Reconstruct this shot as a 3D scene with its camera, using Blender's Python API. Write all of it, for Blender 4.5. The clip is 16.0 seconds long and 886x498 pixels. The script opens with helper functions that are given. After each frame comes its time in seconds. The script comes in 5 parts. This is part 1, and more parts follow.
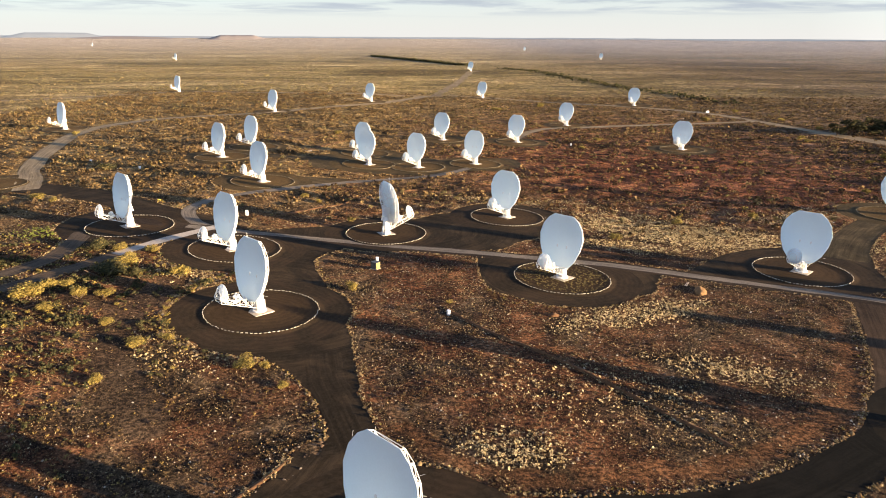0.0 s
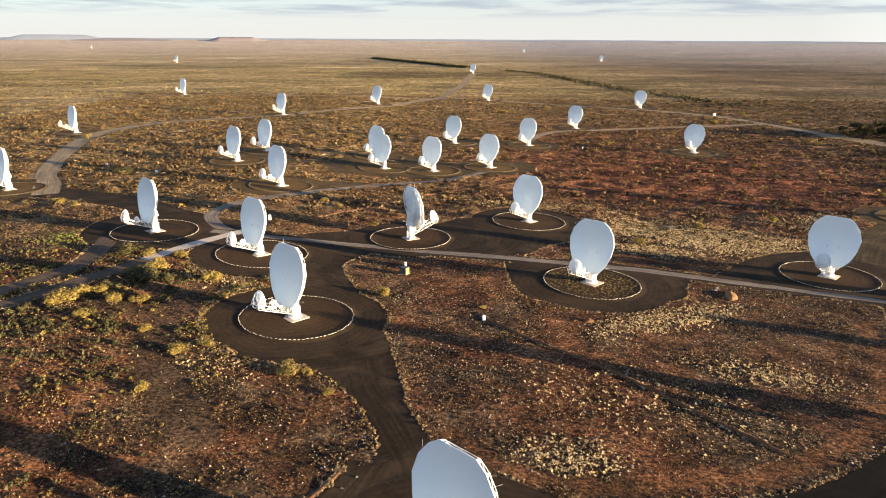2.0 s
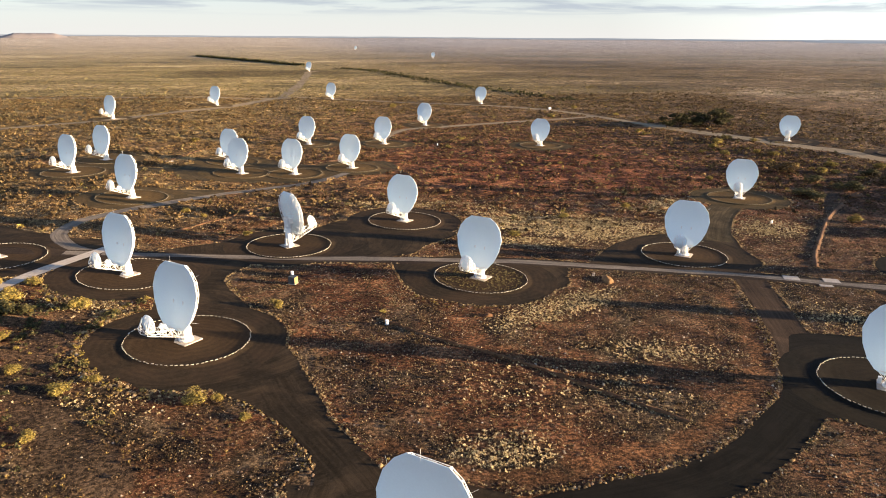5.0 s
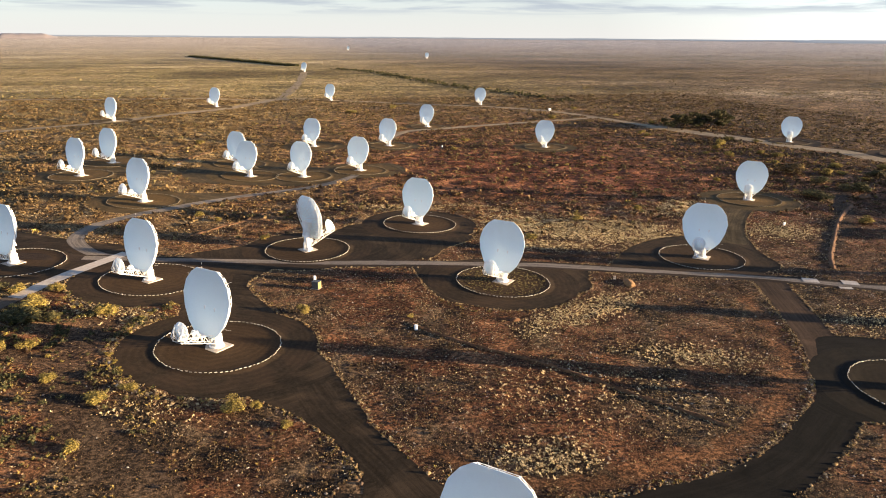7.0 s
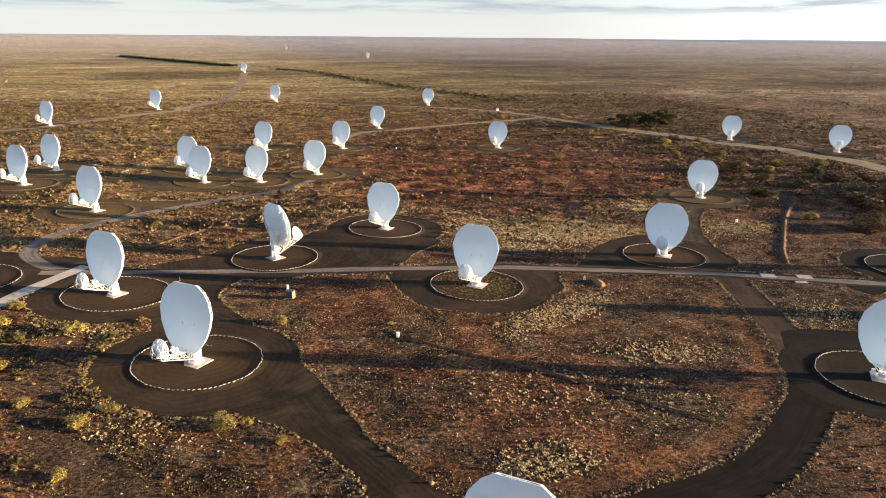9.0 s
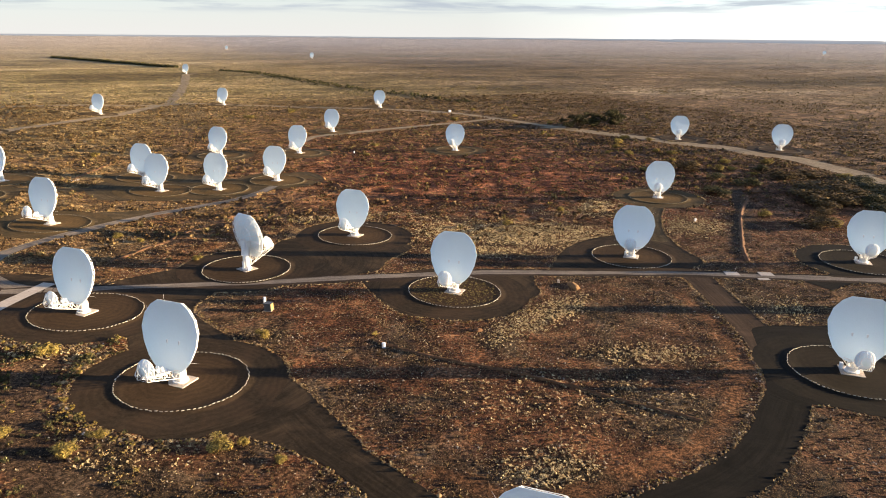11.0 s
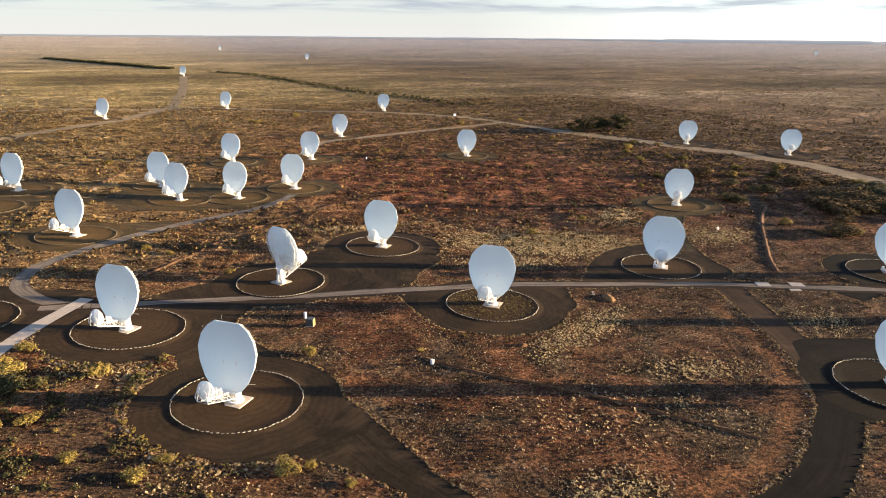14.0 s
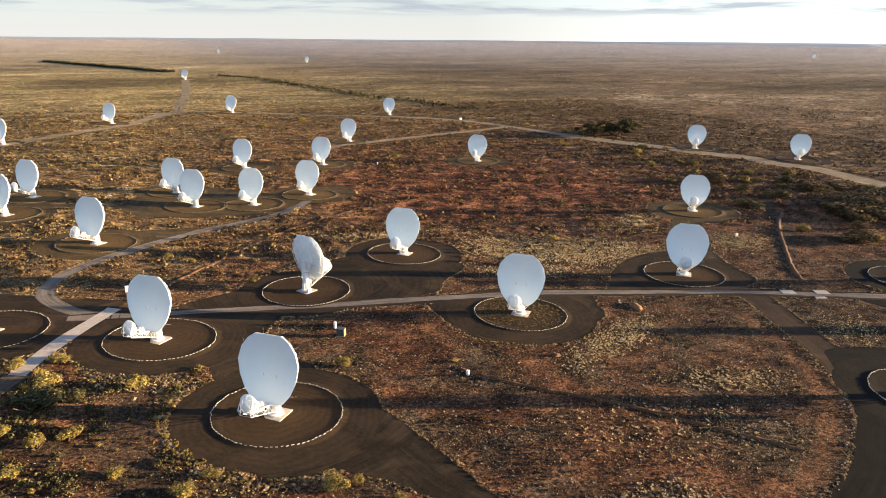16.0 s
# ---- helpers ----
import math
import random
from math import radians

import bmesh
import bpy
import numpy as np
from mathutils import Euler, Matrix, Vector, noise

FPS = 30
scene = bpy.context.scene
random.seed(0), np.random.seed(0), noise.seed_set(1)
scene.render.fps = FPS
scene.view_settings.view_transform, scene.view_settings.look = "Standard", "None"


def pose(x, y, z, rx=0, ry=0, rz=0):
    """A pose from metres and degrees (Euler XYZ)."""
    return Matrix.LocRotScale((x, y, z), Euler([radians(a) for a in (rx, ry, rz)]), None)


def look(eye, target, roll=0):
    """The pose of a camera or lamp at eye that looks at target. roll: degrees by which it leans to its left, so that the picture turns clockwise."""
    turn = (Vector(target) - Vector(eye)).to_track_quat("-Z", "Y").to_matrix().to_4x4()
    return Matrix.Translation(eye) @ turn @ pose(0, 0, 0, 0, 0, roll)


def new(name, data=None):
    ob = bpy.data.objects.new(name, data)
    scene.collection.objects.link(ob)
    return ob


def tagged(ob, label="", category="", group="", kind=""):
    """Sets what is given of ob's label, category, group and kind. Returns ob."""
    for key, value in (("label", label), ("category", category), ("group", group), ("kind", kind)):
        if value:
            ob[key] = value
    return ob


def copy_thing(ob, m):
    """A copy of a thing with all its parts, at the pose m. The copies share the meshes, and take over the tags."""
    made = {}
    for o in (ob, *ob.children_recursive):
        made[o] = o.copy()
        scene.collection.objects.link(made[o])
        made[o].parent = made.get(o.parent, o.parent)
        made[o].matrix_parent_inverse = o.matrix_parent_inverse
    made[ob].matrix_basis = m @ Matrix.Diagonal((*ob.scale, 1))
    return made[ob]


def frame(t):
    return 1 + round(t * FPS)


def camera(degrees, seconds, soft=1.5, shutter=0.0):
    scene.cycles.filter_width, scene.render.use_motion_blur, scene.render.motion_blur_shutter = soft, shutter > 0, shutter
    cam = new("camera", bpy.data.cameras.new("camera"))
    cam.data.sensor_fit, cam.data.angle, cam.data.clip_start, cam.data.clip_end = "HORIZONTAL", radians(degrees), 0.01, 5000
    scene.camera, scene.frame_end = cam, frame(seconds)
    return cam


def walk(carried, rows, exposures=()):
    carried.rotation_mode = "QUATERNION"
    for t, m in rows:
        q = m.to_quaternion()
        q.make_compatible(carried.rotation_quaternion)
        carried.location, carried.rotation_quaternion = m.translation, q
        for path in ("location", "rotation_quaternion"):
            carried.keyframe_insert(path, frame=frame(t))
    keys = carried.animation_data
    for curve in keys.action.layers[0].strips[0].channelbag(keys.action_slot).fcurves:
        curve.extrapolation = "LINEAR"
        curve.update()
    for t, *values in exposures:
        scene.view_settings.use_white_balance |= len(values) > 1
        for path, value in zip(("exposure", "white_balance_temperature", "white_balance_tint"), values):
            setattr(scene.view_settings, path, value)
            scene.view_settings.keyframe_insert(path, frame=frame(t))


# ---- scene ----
# ---- camera ----
cam = camera(65.6, 16.0, soft=0.95)
PATH = [
    (0, (1.032, -0.314, 60.527), (0.988, 9.239, 57.570), 0.3),
    (0.5, (-1.137, -0.462, 60.788), (-1.176, 9.093, 57.839), 0.3),
    (1, (-3.289, -0.460, 61.020), (-3.326, 9.096, 58.075), 0.3),
    (1.5, (-5.428, -0.335, 61.225), (-5.450, 9.224, 58.287), 0.3),
    (2, (-7.554, -0.108, 61.411), (-7.566, 9.452, 58.477), 0.3),
    (2.5, (-9.668, 0.201, 61.583), (-9.376, 9.757, 58.650), 0.3),
    (3, (-11.771, 0.577, 61.746), (-10.868, 10.094, 58.812), 0.3),
    (3.5, (-13.863, 1.005, 61.907), (-12.446, 10.462, 58.980), 0.4),
    (4, (-15.945, 1.476, 62.072), (-14.070, 10.851, 59.138), 0.4),
    (4.2, (-16.775, 1.675, 62.140), (-14.776, 11.018, 59.190), 0.4),
    (6.5, (-26.198, 4.254, 63.139), (-23.843, 13.511, 60.180), 0.4),
    (7, (-28.215, 4.876, 63.433), (-25.844, 14.128, 60.471), 0.4),
    (7.5, (-30.221, 5.520, 63.763), (-27.822, 14.764, 60.798), 0.4),
    (8, (-32.214, 6.189, 64.130), (-29.802, 15.431, 61.168), 0.4),
    (8.5, (-34.195, 6.886, 64.536), (-31.695, 16.103, 61.570), 0.5),
    (9, (-36.163, 7.613, 64.980), (-32.999, 16.623, 62.012), 0.5),
    (9.2, (-36.946, 7.913, 65.169), (-33.468, 16.804, 62.195), 0.5),
    (11.5, (-45.812, 11.806, 67.713), (-41.911, 20.520, 64.738), 0.5),
    (12, (-47.706, 12.770, 68.329), (-43.776, 21.469, 65.348), 0.5),
    (12.5, (-49.590, 13.777, 68.950), (-45.642, 22.466, 65.967), 0.5),
    (13, (-51.466, 14.823, 69.567), (-47.503, 23.509, 66.591), 0.5),
    (13.5, (-53.334, 15.904, 70.165), (-49.357, 24.585, 67.193), 0.6),
    (14, (-55.197, 17.016, 70.730), (-51.207, 25.688, 67.754), 0.5),
    (14.5, (-57.057, 18.148, 71.247), (-53.057, 26.818, 68.275), 0.5),
    (15, (-58.918, 19.291, 71.696), (-54.903, 27.956, 68.728), 0.6),
    (15.5, (-60.782, 20.432, 72.057), (-56.756, 29.097, 69.105), 0.6),
    (16, (-62.652, 21.554, 72.307), (-58.619, 30.217, 69.360), 0.5),
]
walk(cam, [(t, look(eye, target, roll)) for t, eye, target, roll in PATH])

# ---- world, sun, exposure ----
SUN_AZ, SUN_EL = radians(111.0), radians(6.1)
TO_SUN = Vector((math.sin(SUN_AZ) * math.cos(SUN_EL), math.cos(SUN_AZ) * math.cos(SUN_EL), math.sin(SUN_EL)))
scene.view_settings.exposure = 2.35


def sky_world():
    """Low evening sun under a thin, streaked veil of cloud, white towards the horizon."""
    w = bpy.data.worlds.new("sky")
    scene.world = w
    w.use_nodes = True
    nt = w.node_tree
    nt.nodes.clear()
    N, L = nt.nodes.new, nt.links.new
    sky = N("ShaderNodeTexSky")
    sky.sky_type, sky.sun_disc = "NISHITA", False
    sky.sun_elevation, sky.sun_rotation = SUN_EL, SUN_AZ
    sky.altitude, sky.air_density, sky.dust_density, sky.ozone_density = 1000, 1.0, 0.6, 2.0
    co = N("ShaderNodeTexCoord")
    sep = N("ShaderNodeSeparateXYZ")
    L(co.outputs["Generated"], sep.inputs[0])
    # cloud deck: directions laid on a flat sheet overhead
    up = N("ShaderNodeMath"); up.operation = "MAXIMUM"; up.inputs[1].default_value = 0.0
    L(sep.outputs["Z"], up.inputs[0])
    add = N("ShaderNodeMath"); add.operation = "ADD"; add.inputs[1].default_value = 0.03
    L(up.outputs[0], add.inputs[0])
    px = N("ShaderNodeMath"); px.operation = "DIVIDE"
    py = N("ShaderNodeMath"); py.operation = "DIVIDE"
    L(sep.outputs["X"], px.inputs[0]); L(add.outputs[0], px.inputs[1])
    L(sep.outputs["Y"], py.inputs[0]); L(add.outputs[0], py.inputs[1])
    comb = N("ShaderNodeCombineXYZ")
    L(px.outputs[0], comb.inputs[0]); L(py.outputs[0], comb.inputs[1])
    streak = N("ShaderNodeTexNoise")
    streak.inputs["Scale"].default_value, streak.inputs["Detail"].default_value = 0.35, 6.0
    streak.inputs["Roughness"].default_value, streak.inputs["Distortion"].default_value = 0.6, 0.4
    L(comb.outputs[0], streak.inputs["Vector"])
    ramp = N("ShaderNodeValToRGB")
    ramp.color_ramp.elements[0].position, ramp.color_ramp.elements[0].color = 0.44, (0.0, 0.0, 0.0, 1)
    ramp.color_ramp.elements[1].position, ramp.color_ramp.elements[1].color = 0.58, (1, 1, 1, 1)
    L(streak.outputs["Fac"], ramp.inputs[0])
    # blue of the open sky, whitening towards the horizon
    tone = N("ShaderNodeMix"); tone.data_type = "RGBA"; tone.blend_type = "MULTIPLY"; tone.inputs[0].default_value = 1.0
    tone.inputs[7].default_value = OPEN_SKY
    L(sky.outputs[0], tone.inputs[6])
    low = N("ShaderNodeMapRange")
    low.inputs["From Min"].default_value, low.inputs["From Max"].default_value = 0.0, 0.22
    low.inputs["To Min"].default_value, low.inputs["To Max"].default_value = 0.92, 0.08
    L(up.outputs[0], low.inputs["Value"])
    haze = N("ShaderNodeMix"); haze.data_type = "RGBA"
    haze.inputs[7].default_value = HORIZON
    L(low.outputs[0], haze.inputs[0]); L(tone.outputs[2], haze.inputs[6])
    # the veil glows towards the sun
    dot = N("ShaderNodeVectorMath"); dot.operation = "DOT_PRODUCT"
    dot.inputs[1].default_value = TO_SUN
    L(co.outputs["Generated"], dot.inputs[0])
    glow = N("ShaderNodeMapRange")
    glow.inputs["From Min"].default_value, glow.inputs["From Max"].default_value = 0.1, 1.0
    glow.inputs["To Min"].default_value, glow.inputs["To Max"].default_value = 1.0, 1.9
    L(dot.outputs["Value"], glow.inputs["Value"])
    lit = N("ShaderNodeVectorMath"); lit.operation = "SCALE"
    L(haze.outputs[2], lit.inputs[0]); L(glow.outputs[0], lit.inputs["Scale"])
    # grey-blue streaks of cloud from a little above the horizon up
    edge = N("ShaderNodeMapRange")
    edge.interpolation_type = "SMOOTHSTEP"
    edge.inputs["From Min"].default_value, edge.inputs["From Max"].default_value = 0.022, 0.040
    edge.inputs["To Min"].default_value, edge.inputs["To Max"].default_value = 0.0, 0.85
    L(sep.outputs["Z"], edge.inputs["Value"])
    amount = N("ShaderNodeMath"); amount.operation = "MULTIPLY"
    L(ramp.outputs["Color"], amount.inputs[0]); L(edge.outputs[0], amount.inputs[1])
    veil = N("ShaderNodeMix"); veil.data_type = "RGBA"
    veil.inputs[7].default_value = CLOUD
    L(amount.outputs[0], veil.inputs[0]); L(lit.outputs[0], veil.inputs[6])
    bg = N("ShaderNodeBackground")
    bg.inputs["Strength"].default_value = SKY_STRENGTH
    L(veil.outputs[2], bg.inputs["Color"])
    out = N("ShaderNodeOutputWorld")
    L(bg.outputs[0], out.inputs[0])


CLOUD = (0.50, 0.555, 0.635, 1)
OPEN_SKY = (0.165, 0.260, 0.375, 1)
HORIZON = (0.890, 0.864, 0.845, 1)
SKY_STRENGTH = 0.203
sky_world()
sun = new("sun", bpy.data.lights.new("sun", "SUN"))
sun.data.energy, sun.data.angle, sun.data.color = 5.0, radians(0.6), (1.0, 0.754, 0.472)
sun.matrix_world = look(TO_SUN * 500, (0, 0, 0))


# ---- materials ----
def mat(name, roughness=0.9, metallic=0.0, gloss=0.25):
    m = bpy.data.materials.new(name)
    m.use_nodes = True
    b = m.node_tree.nodes["Principled BSDF"]
    b.inputs["Roughness"].default_value, b.inputs["Metallic"].default_value = roughness, metallic
    b.inputs["Specular IOR Level"].default_value = gloss
    return m, m.node_tree, b


def noise_tex(nt, scale, detail=4.0, rough=0.55, distortion=0.0, vec=None):
    n = nt.nodes.new("ShaderNodeTexNoise")
    n.inputs["Scale"].default_value, n.inputs["Detail"].default_value = scale, detail
    n.inputs["Roughness"].default_value, n.inputs["Distortion"].default_value = rough, distortion
    if vec is None:
        vec = nt.nodes.new("ShaderNodeNewGeometry").outputs["Position"]
    nt.links.new(vec, n.inputs["Vector"])
    return n.outputs["Fac"]


def ramp_of(nt, fac, stops):
    r = nt.nodes.new("ShaderNodeValToRGB")
    e = r.color_ramp.elements
    while len(e) < len(stops):
        e.new(0.5)
    for k, (p, c) in zip(e, stops):
        k.position, k.color = p, (*c, 1) if len(c) == 3 else c
    nt.links.new(fac, r.inputs[0])
    return r.outputs[0]


def mixed(nt, fac, a, b, blend="MIX"):
    m = nt.nodes.new("ShaderNodeMix")
    m.data_type, m.blend_type = "RGBA", blend
    for sock, v in ((m.inputs[0], fac), (m.inputs[6], a), (m.inputs[7], b)):
        if hasattr(v, "is_linked"):
            nt.links.new(v, sock)
        elif isinstance(v, tuple):
            sock.default_value = (*v, 1)
        else:
            sock.default_value = v
    return m.outputs[2]


def grey(v):
    return (v, v, v)


def bumped(nt, b, height, strength, distance):
    n = nt.nodes.new("ShaderNodeBump")
    n.inputs["Strength"].default_value, n.inputs["Distance"].default_value = strength, distance
    nt.links.new(height, n.inputs["Height"])
    nt.links.new(n.outputs[0], b.inputs["Normal"])


def ranged(nt, value, lo, hi, a=0.0, b=1.0):
    n = nt.nodes.new("ShaderNodeMapRange")
    n.inputs["From Min"].default_value, n.inputs["From Max"].default_value = lo, hi
    n.inputs["To Min"].default_value, n.inputs["To Max"].default_value = a, b
    nt.links.new(value, n.inputs["Value"])
    return n.outputs[0]


def maths(nt, kind, a, b):
    n = nt.nodes.new("ShaderNodeMath")
    n.operation = kind
    for sock, v in zip(n.inputs, (a, b)):
        if hasattr(v, "is_linked"):
            nt.links.new(v, sock)
        else:
            sock.default_value = v
    return n.outputs[0]


def soil_material():
    m, nt, b = mat("red_soil", 0.95, gloss=0.08)
    geo = nt.nodes.new("ShaderNodeNewGeometry")
    xyz = nt.nodes.new("ShaderNodeSeparateXYZ")
    nt.links.new(geo.outputs["Position"], xyz.inputs[0])
    length = nt.nodes.new("ShaderNodeVectorMath"); length.operation = "LENGTH"
    nt.links.new(geo.outputs["Position"], length.inputs[0])
    X, far = xyz.outputs[0], length.outputs["Value"]
    big = noise_tex(nt, 0.011, 5, 0.6, 0.6)
    mid = noise_tex(nt, 0.09, 6, 0.65, 0.3)
    fine = noise_tex(nt, 1.4, 6, 0.78)
    grain = noise_tex(nt, 5.0, 3, 0.7)
    red = ramp_of(nt, mid, [(0.36, (0.0324, 0.0120, 0.0057)), (0.5, (0.1038, 0.0382, 0.0165)), (0.64, (0.2162, 0.0890, 0.0388))])
    brown = ramp_of(nt, mid, [(0.36, (0.0184, 0.0133, 0.0078)), (0.52, (0.0583, 0.0375, 0.0211)), (0.66, (0.1276, 0.0862, 0.0489))])
    field = noise_tex(nt, 0.032, 4, 0.6, 0.5)
    base = mixed(nt, maths(nt, "MAXIMUM", ramp_of(nt, field, [(0.42, grey(0.0)), (0.58, grey(1.0))]), ranged(nt, X, 0, 100, 0.15, 0.75)), red, brown)
    # flats between the antennas: golden brown to the west, rust red to the east
    flats = ranged(nt, far, 195, 330)
    sandy = ramp_of(nt, mid, [(0.36, (0.0550, 0.0338, 0.0144)), (0.5, (0.1750, 0.1087, 0.0450)), (0.64, (0.3500, 0.2375, 0.1025))])
    rusty = ramp_of(nt, mid, [(0.36, (0.0380, 0.0127, 0.0064)), (0.5, (0.1365, 0.0465, 0.0210)), (0.64, (0.2970, 0.1170, 0.0556))])
    west = ranged(nt, X, -60, 70, 1.0, 0.0)
    where = maths(nt, "MULTIPLY", ramp_of(nt, big, [(0.34, grey(0.45)), (0.50, grey(1.0))]), west)
    base = mixed(nt, flats, base, mixed(nt, where, rusty, sandy))
    # plain further out, olive scrub, pale grass; east darker: scrub plus painted backlit shade
    stretched = nt.nodes.new("ShaderNodeMapping")
    stretched.inputs["Scale"].default_value = (0.5, 1.0, 1.0)
    nt.links.new(geo.outputs["Position"], stretched.inputs["Vector"])
    patch = noise_tex(nt, 0.0045, 7, 0.62, 0.5, stretched.outputs[0])
    golden = ramp_of(nt, patch, [(0.36, (0.1164, 0.0846, 0.0341)), (0.48, (0.2777, 0.2090, 0.0860)), (0.56, (0.3174, 0.2275, 0.0987)), (0.68, (0.5554, 0.4232, 0.2088))])
    dusky = ramp_of(nt, patch, [(0.36, (0.0556, 0.0410, 0.0228)), (0.48, (0.1272, 0.0922, 0.0507)), (0.56, (0.1640, 0.1126, 0.0648)), (0.68, (0.2683, 0.2048, 0.1296))])
    eastward = ranged(nt, X, 0, 520)
    base = mixed(nt, ranged(nt, far, 380, 900), base, mixed(nt, eastward, golden, dusky))
    # bare pale pans out on the eastern plain
    pans = maths(nt, "MULTIPLY", ramp_of(nt, noise_tex(nt, 0.013, 5, 0.6, 0.9, stretched.outputs[0]), [(0.62, grey(0.0)), (0.68, grey(0.55))]),
                 maths(nt, "MULTIPLY", ranged(nt, far, 620, 760), maths(nt, "MULTIPLY", ranged(nt, far, 1500, 1150), eastward)))
    base = mixed(nt, pans, base, (0.42, 0.33, 0.225))
    # dense scrub ground in the eastern hollow
    there = maths(nt, "MULTIPLY", ranged(nt, X, 150, 310, 0.0, 0.75), flats)
    scrubby = ramp_of(nt, mid, [(0.36, (0.0325, 0.0230, 0.0129)), (0.5, (0.0950, 0.0648, 0.0352)), (0.64, (0.2000, 0.1417, 0.0791))])
    base = mixed(nt, maths(nt, "MULTIPLY", there, ranged(nt, far, 900, 600)), base, scrubby)
    # clumps and open ground, thinning out with distance
    clumps = ramp_of(nt, noise_tex(nt, 0.16, 4, 0.65, 0.4), [(0.38, grey(0.22)), (0.5, grey(0.85)), (0.62, grey(1.9))])
    drifts = ramp_of(nt, noise_tex(nt, 0.028, 5, 0.65, 0.8, stretched.outputs[0]), [(0.38, grey(0.55)), (0.5, grey(1.0)), (0.62, grey(1.5))])
    base = mixed(nt, ranged(nt, far, 170, 420, 0.0, 0.75), base, clumps, "MULTIPLY")
    base = mixed(nt, ranged(nt, far, 300, 700, 0.0, 0.85), base, drifts, "MULTIPLY")
    # distance haze painted over the far plain by dry, greyer to the east
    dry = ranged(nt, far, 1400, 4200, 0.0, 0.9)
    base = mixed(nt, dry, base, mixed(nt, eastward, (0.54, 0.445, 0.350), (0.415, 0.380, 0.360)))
    for name, colours in (("red_earth", ((0.060, 0.0270, 0.0120), (0.170, 0.0780, 0.0340))), ("worn", ((0.026, 0.0175, 0.0110), (0.074, 0.0490, 0.0300)))):
        at = nt.nodes.new("ShaderNodeAttribute")
        at.attribute_name = name
        base = mixed(nt, maths(nt, "MULTIPLY", at.outputs["Fac"], 0.85), base, mixed(nt, ramp_of(nt, mid, [(0.3, grey(0)), (0.7, grey(1))]), *colours))
    mottle = ramp_of(nt, fine, [(0.41, grey(0.12)), (0.50, grey(0.62)), (0.60, grey(1.9))])
    base = mixed(nt, 0.9, base, mottle, "MULTIPLY")
    speck = ramp_of(nt, grain, [(0.60, grey(0.0)), (0.68, grey(0.75))])
    base = mixed(nt, speck, base, (0.34, 0.20, 0.10))
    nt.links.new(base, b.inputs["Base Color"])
    h = maths(nt, "ADD", maths(nt, "MULTIPLY", grain, 0.35), fine)
    h = maths(nt, "ADD", maths(nt, "MULTIPLY", noise_tex(nt, 0.28, 3, 0.6), 2.2), h)
    bumped(nt, b, h, 1.0, 0.36)
    return m


def gravel_material(name, dark, light, dusty):
    m, nt, b = mat(name, 0.95, gloss=0.06)
    wide = noise_tex(nt, 0.07, 5, 0.6, 1.2)
    mid = noise_tex(nt, 0.7, 5, 0.65, 2.2)
    grain = noise_tex(nt, 9.0, 2, 0.6)
    c = ramp_of(nt, mid, [(0.3, dark), (0.7, light)])
    c = mixed(nt, ramp_of(nt, wide, [(0.45, grey(0)), (0.72, grey(0.75))]), c, dusty)
    # tyre streaks along the way
    uv = nt.nodes.new("ShaderNodeTexCoord").outputs["UV"]
    streak = noise_tex(nt, 1.0, 4, 0.7, 0.4, uv)
    c = mixed(nt, 0.8, c, ramp_of(nt, streak, [(0.36, grey(0.62)), (0.64, grey(1.45))]), "MULTIPLY")
    c = mixed(nt, 0.7, c, ramp_of(nt, grain, [(0.3, grey(0.5)), (0.7, grey(1.5))]), "MULTIPLY")
    nt.links.new(c, b.inputs["Base Color"])
    bumped(nt, b, grain, 0.5, 0.04)
    return m


def painted_white(name, colour=(0.80, 0.80, 0.79), rough=0.45, dirt=0.10):
    m, nt, b = mat(name, rough)
    co = nt.nodes.new("ShaderNodeTexCoord").outputs["Object"]
    n1 = noise_tex(nt, 0.35, 4, 0.6, 0.5, co)
    n2 = noise_tex(nt, 4.0, 4, 0.7, 0.0, co)
    c = mixed(nt, ramp_of(nt, n1, [(0.4, grey(0)), (0.75, grey(dirt))]), colour, (0.55, 0.47, 0.40))
    c = mixed(nt, 0.12, c, ramp_of(nt, n2, [(0.3, grey(0.75)), (0.6, grey(1.05))]), "MULTIPLY")
    nt.links.new(c, b.inputs["Base Color"])
    return m


def leafy(name, stops, rough=0.85):
    """Leaves and blades whose colour varies from one to the next."""
    m, nt, b = mat(name, rough, gloss=0.12)
    g = nt.nodes.new("ShaderNodeNewGeometry")
    c = ramp_of(nt, g.outputs["Random Per Island"], stops)
    n = noise_tex(nt, 0.05, 3)
    c = mixed(nt, 0.6, c, ramp_of(nt, n, [(0.35, grey(0.7)), (0.65, grey(1.2))]), "MULTIPLY")
    nt.links.new(c, b.inputs["Base Color"])
    return m


def plain(name, dark, light, scale=3.0, rough=0.85, bump=0.3):
    m, nt, b = mat(name, rough)
    co = nt.nodes.new("ShaderNodeTexCoord").outputs["Object"]
    n = noise_tex(nt, scale, 5, 0.65, 0.2, co)
    nt.links.new(ramp_of(nt, n, [(0.3, dark), (0.7, light)]), b.inputs["Base Color"])
    bumped(nt, b, n, bump, 0.03)
    return m


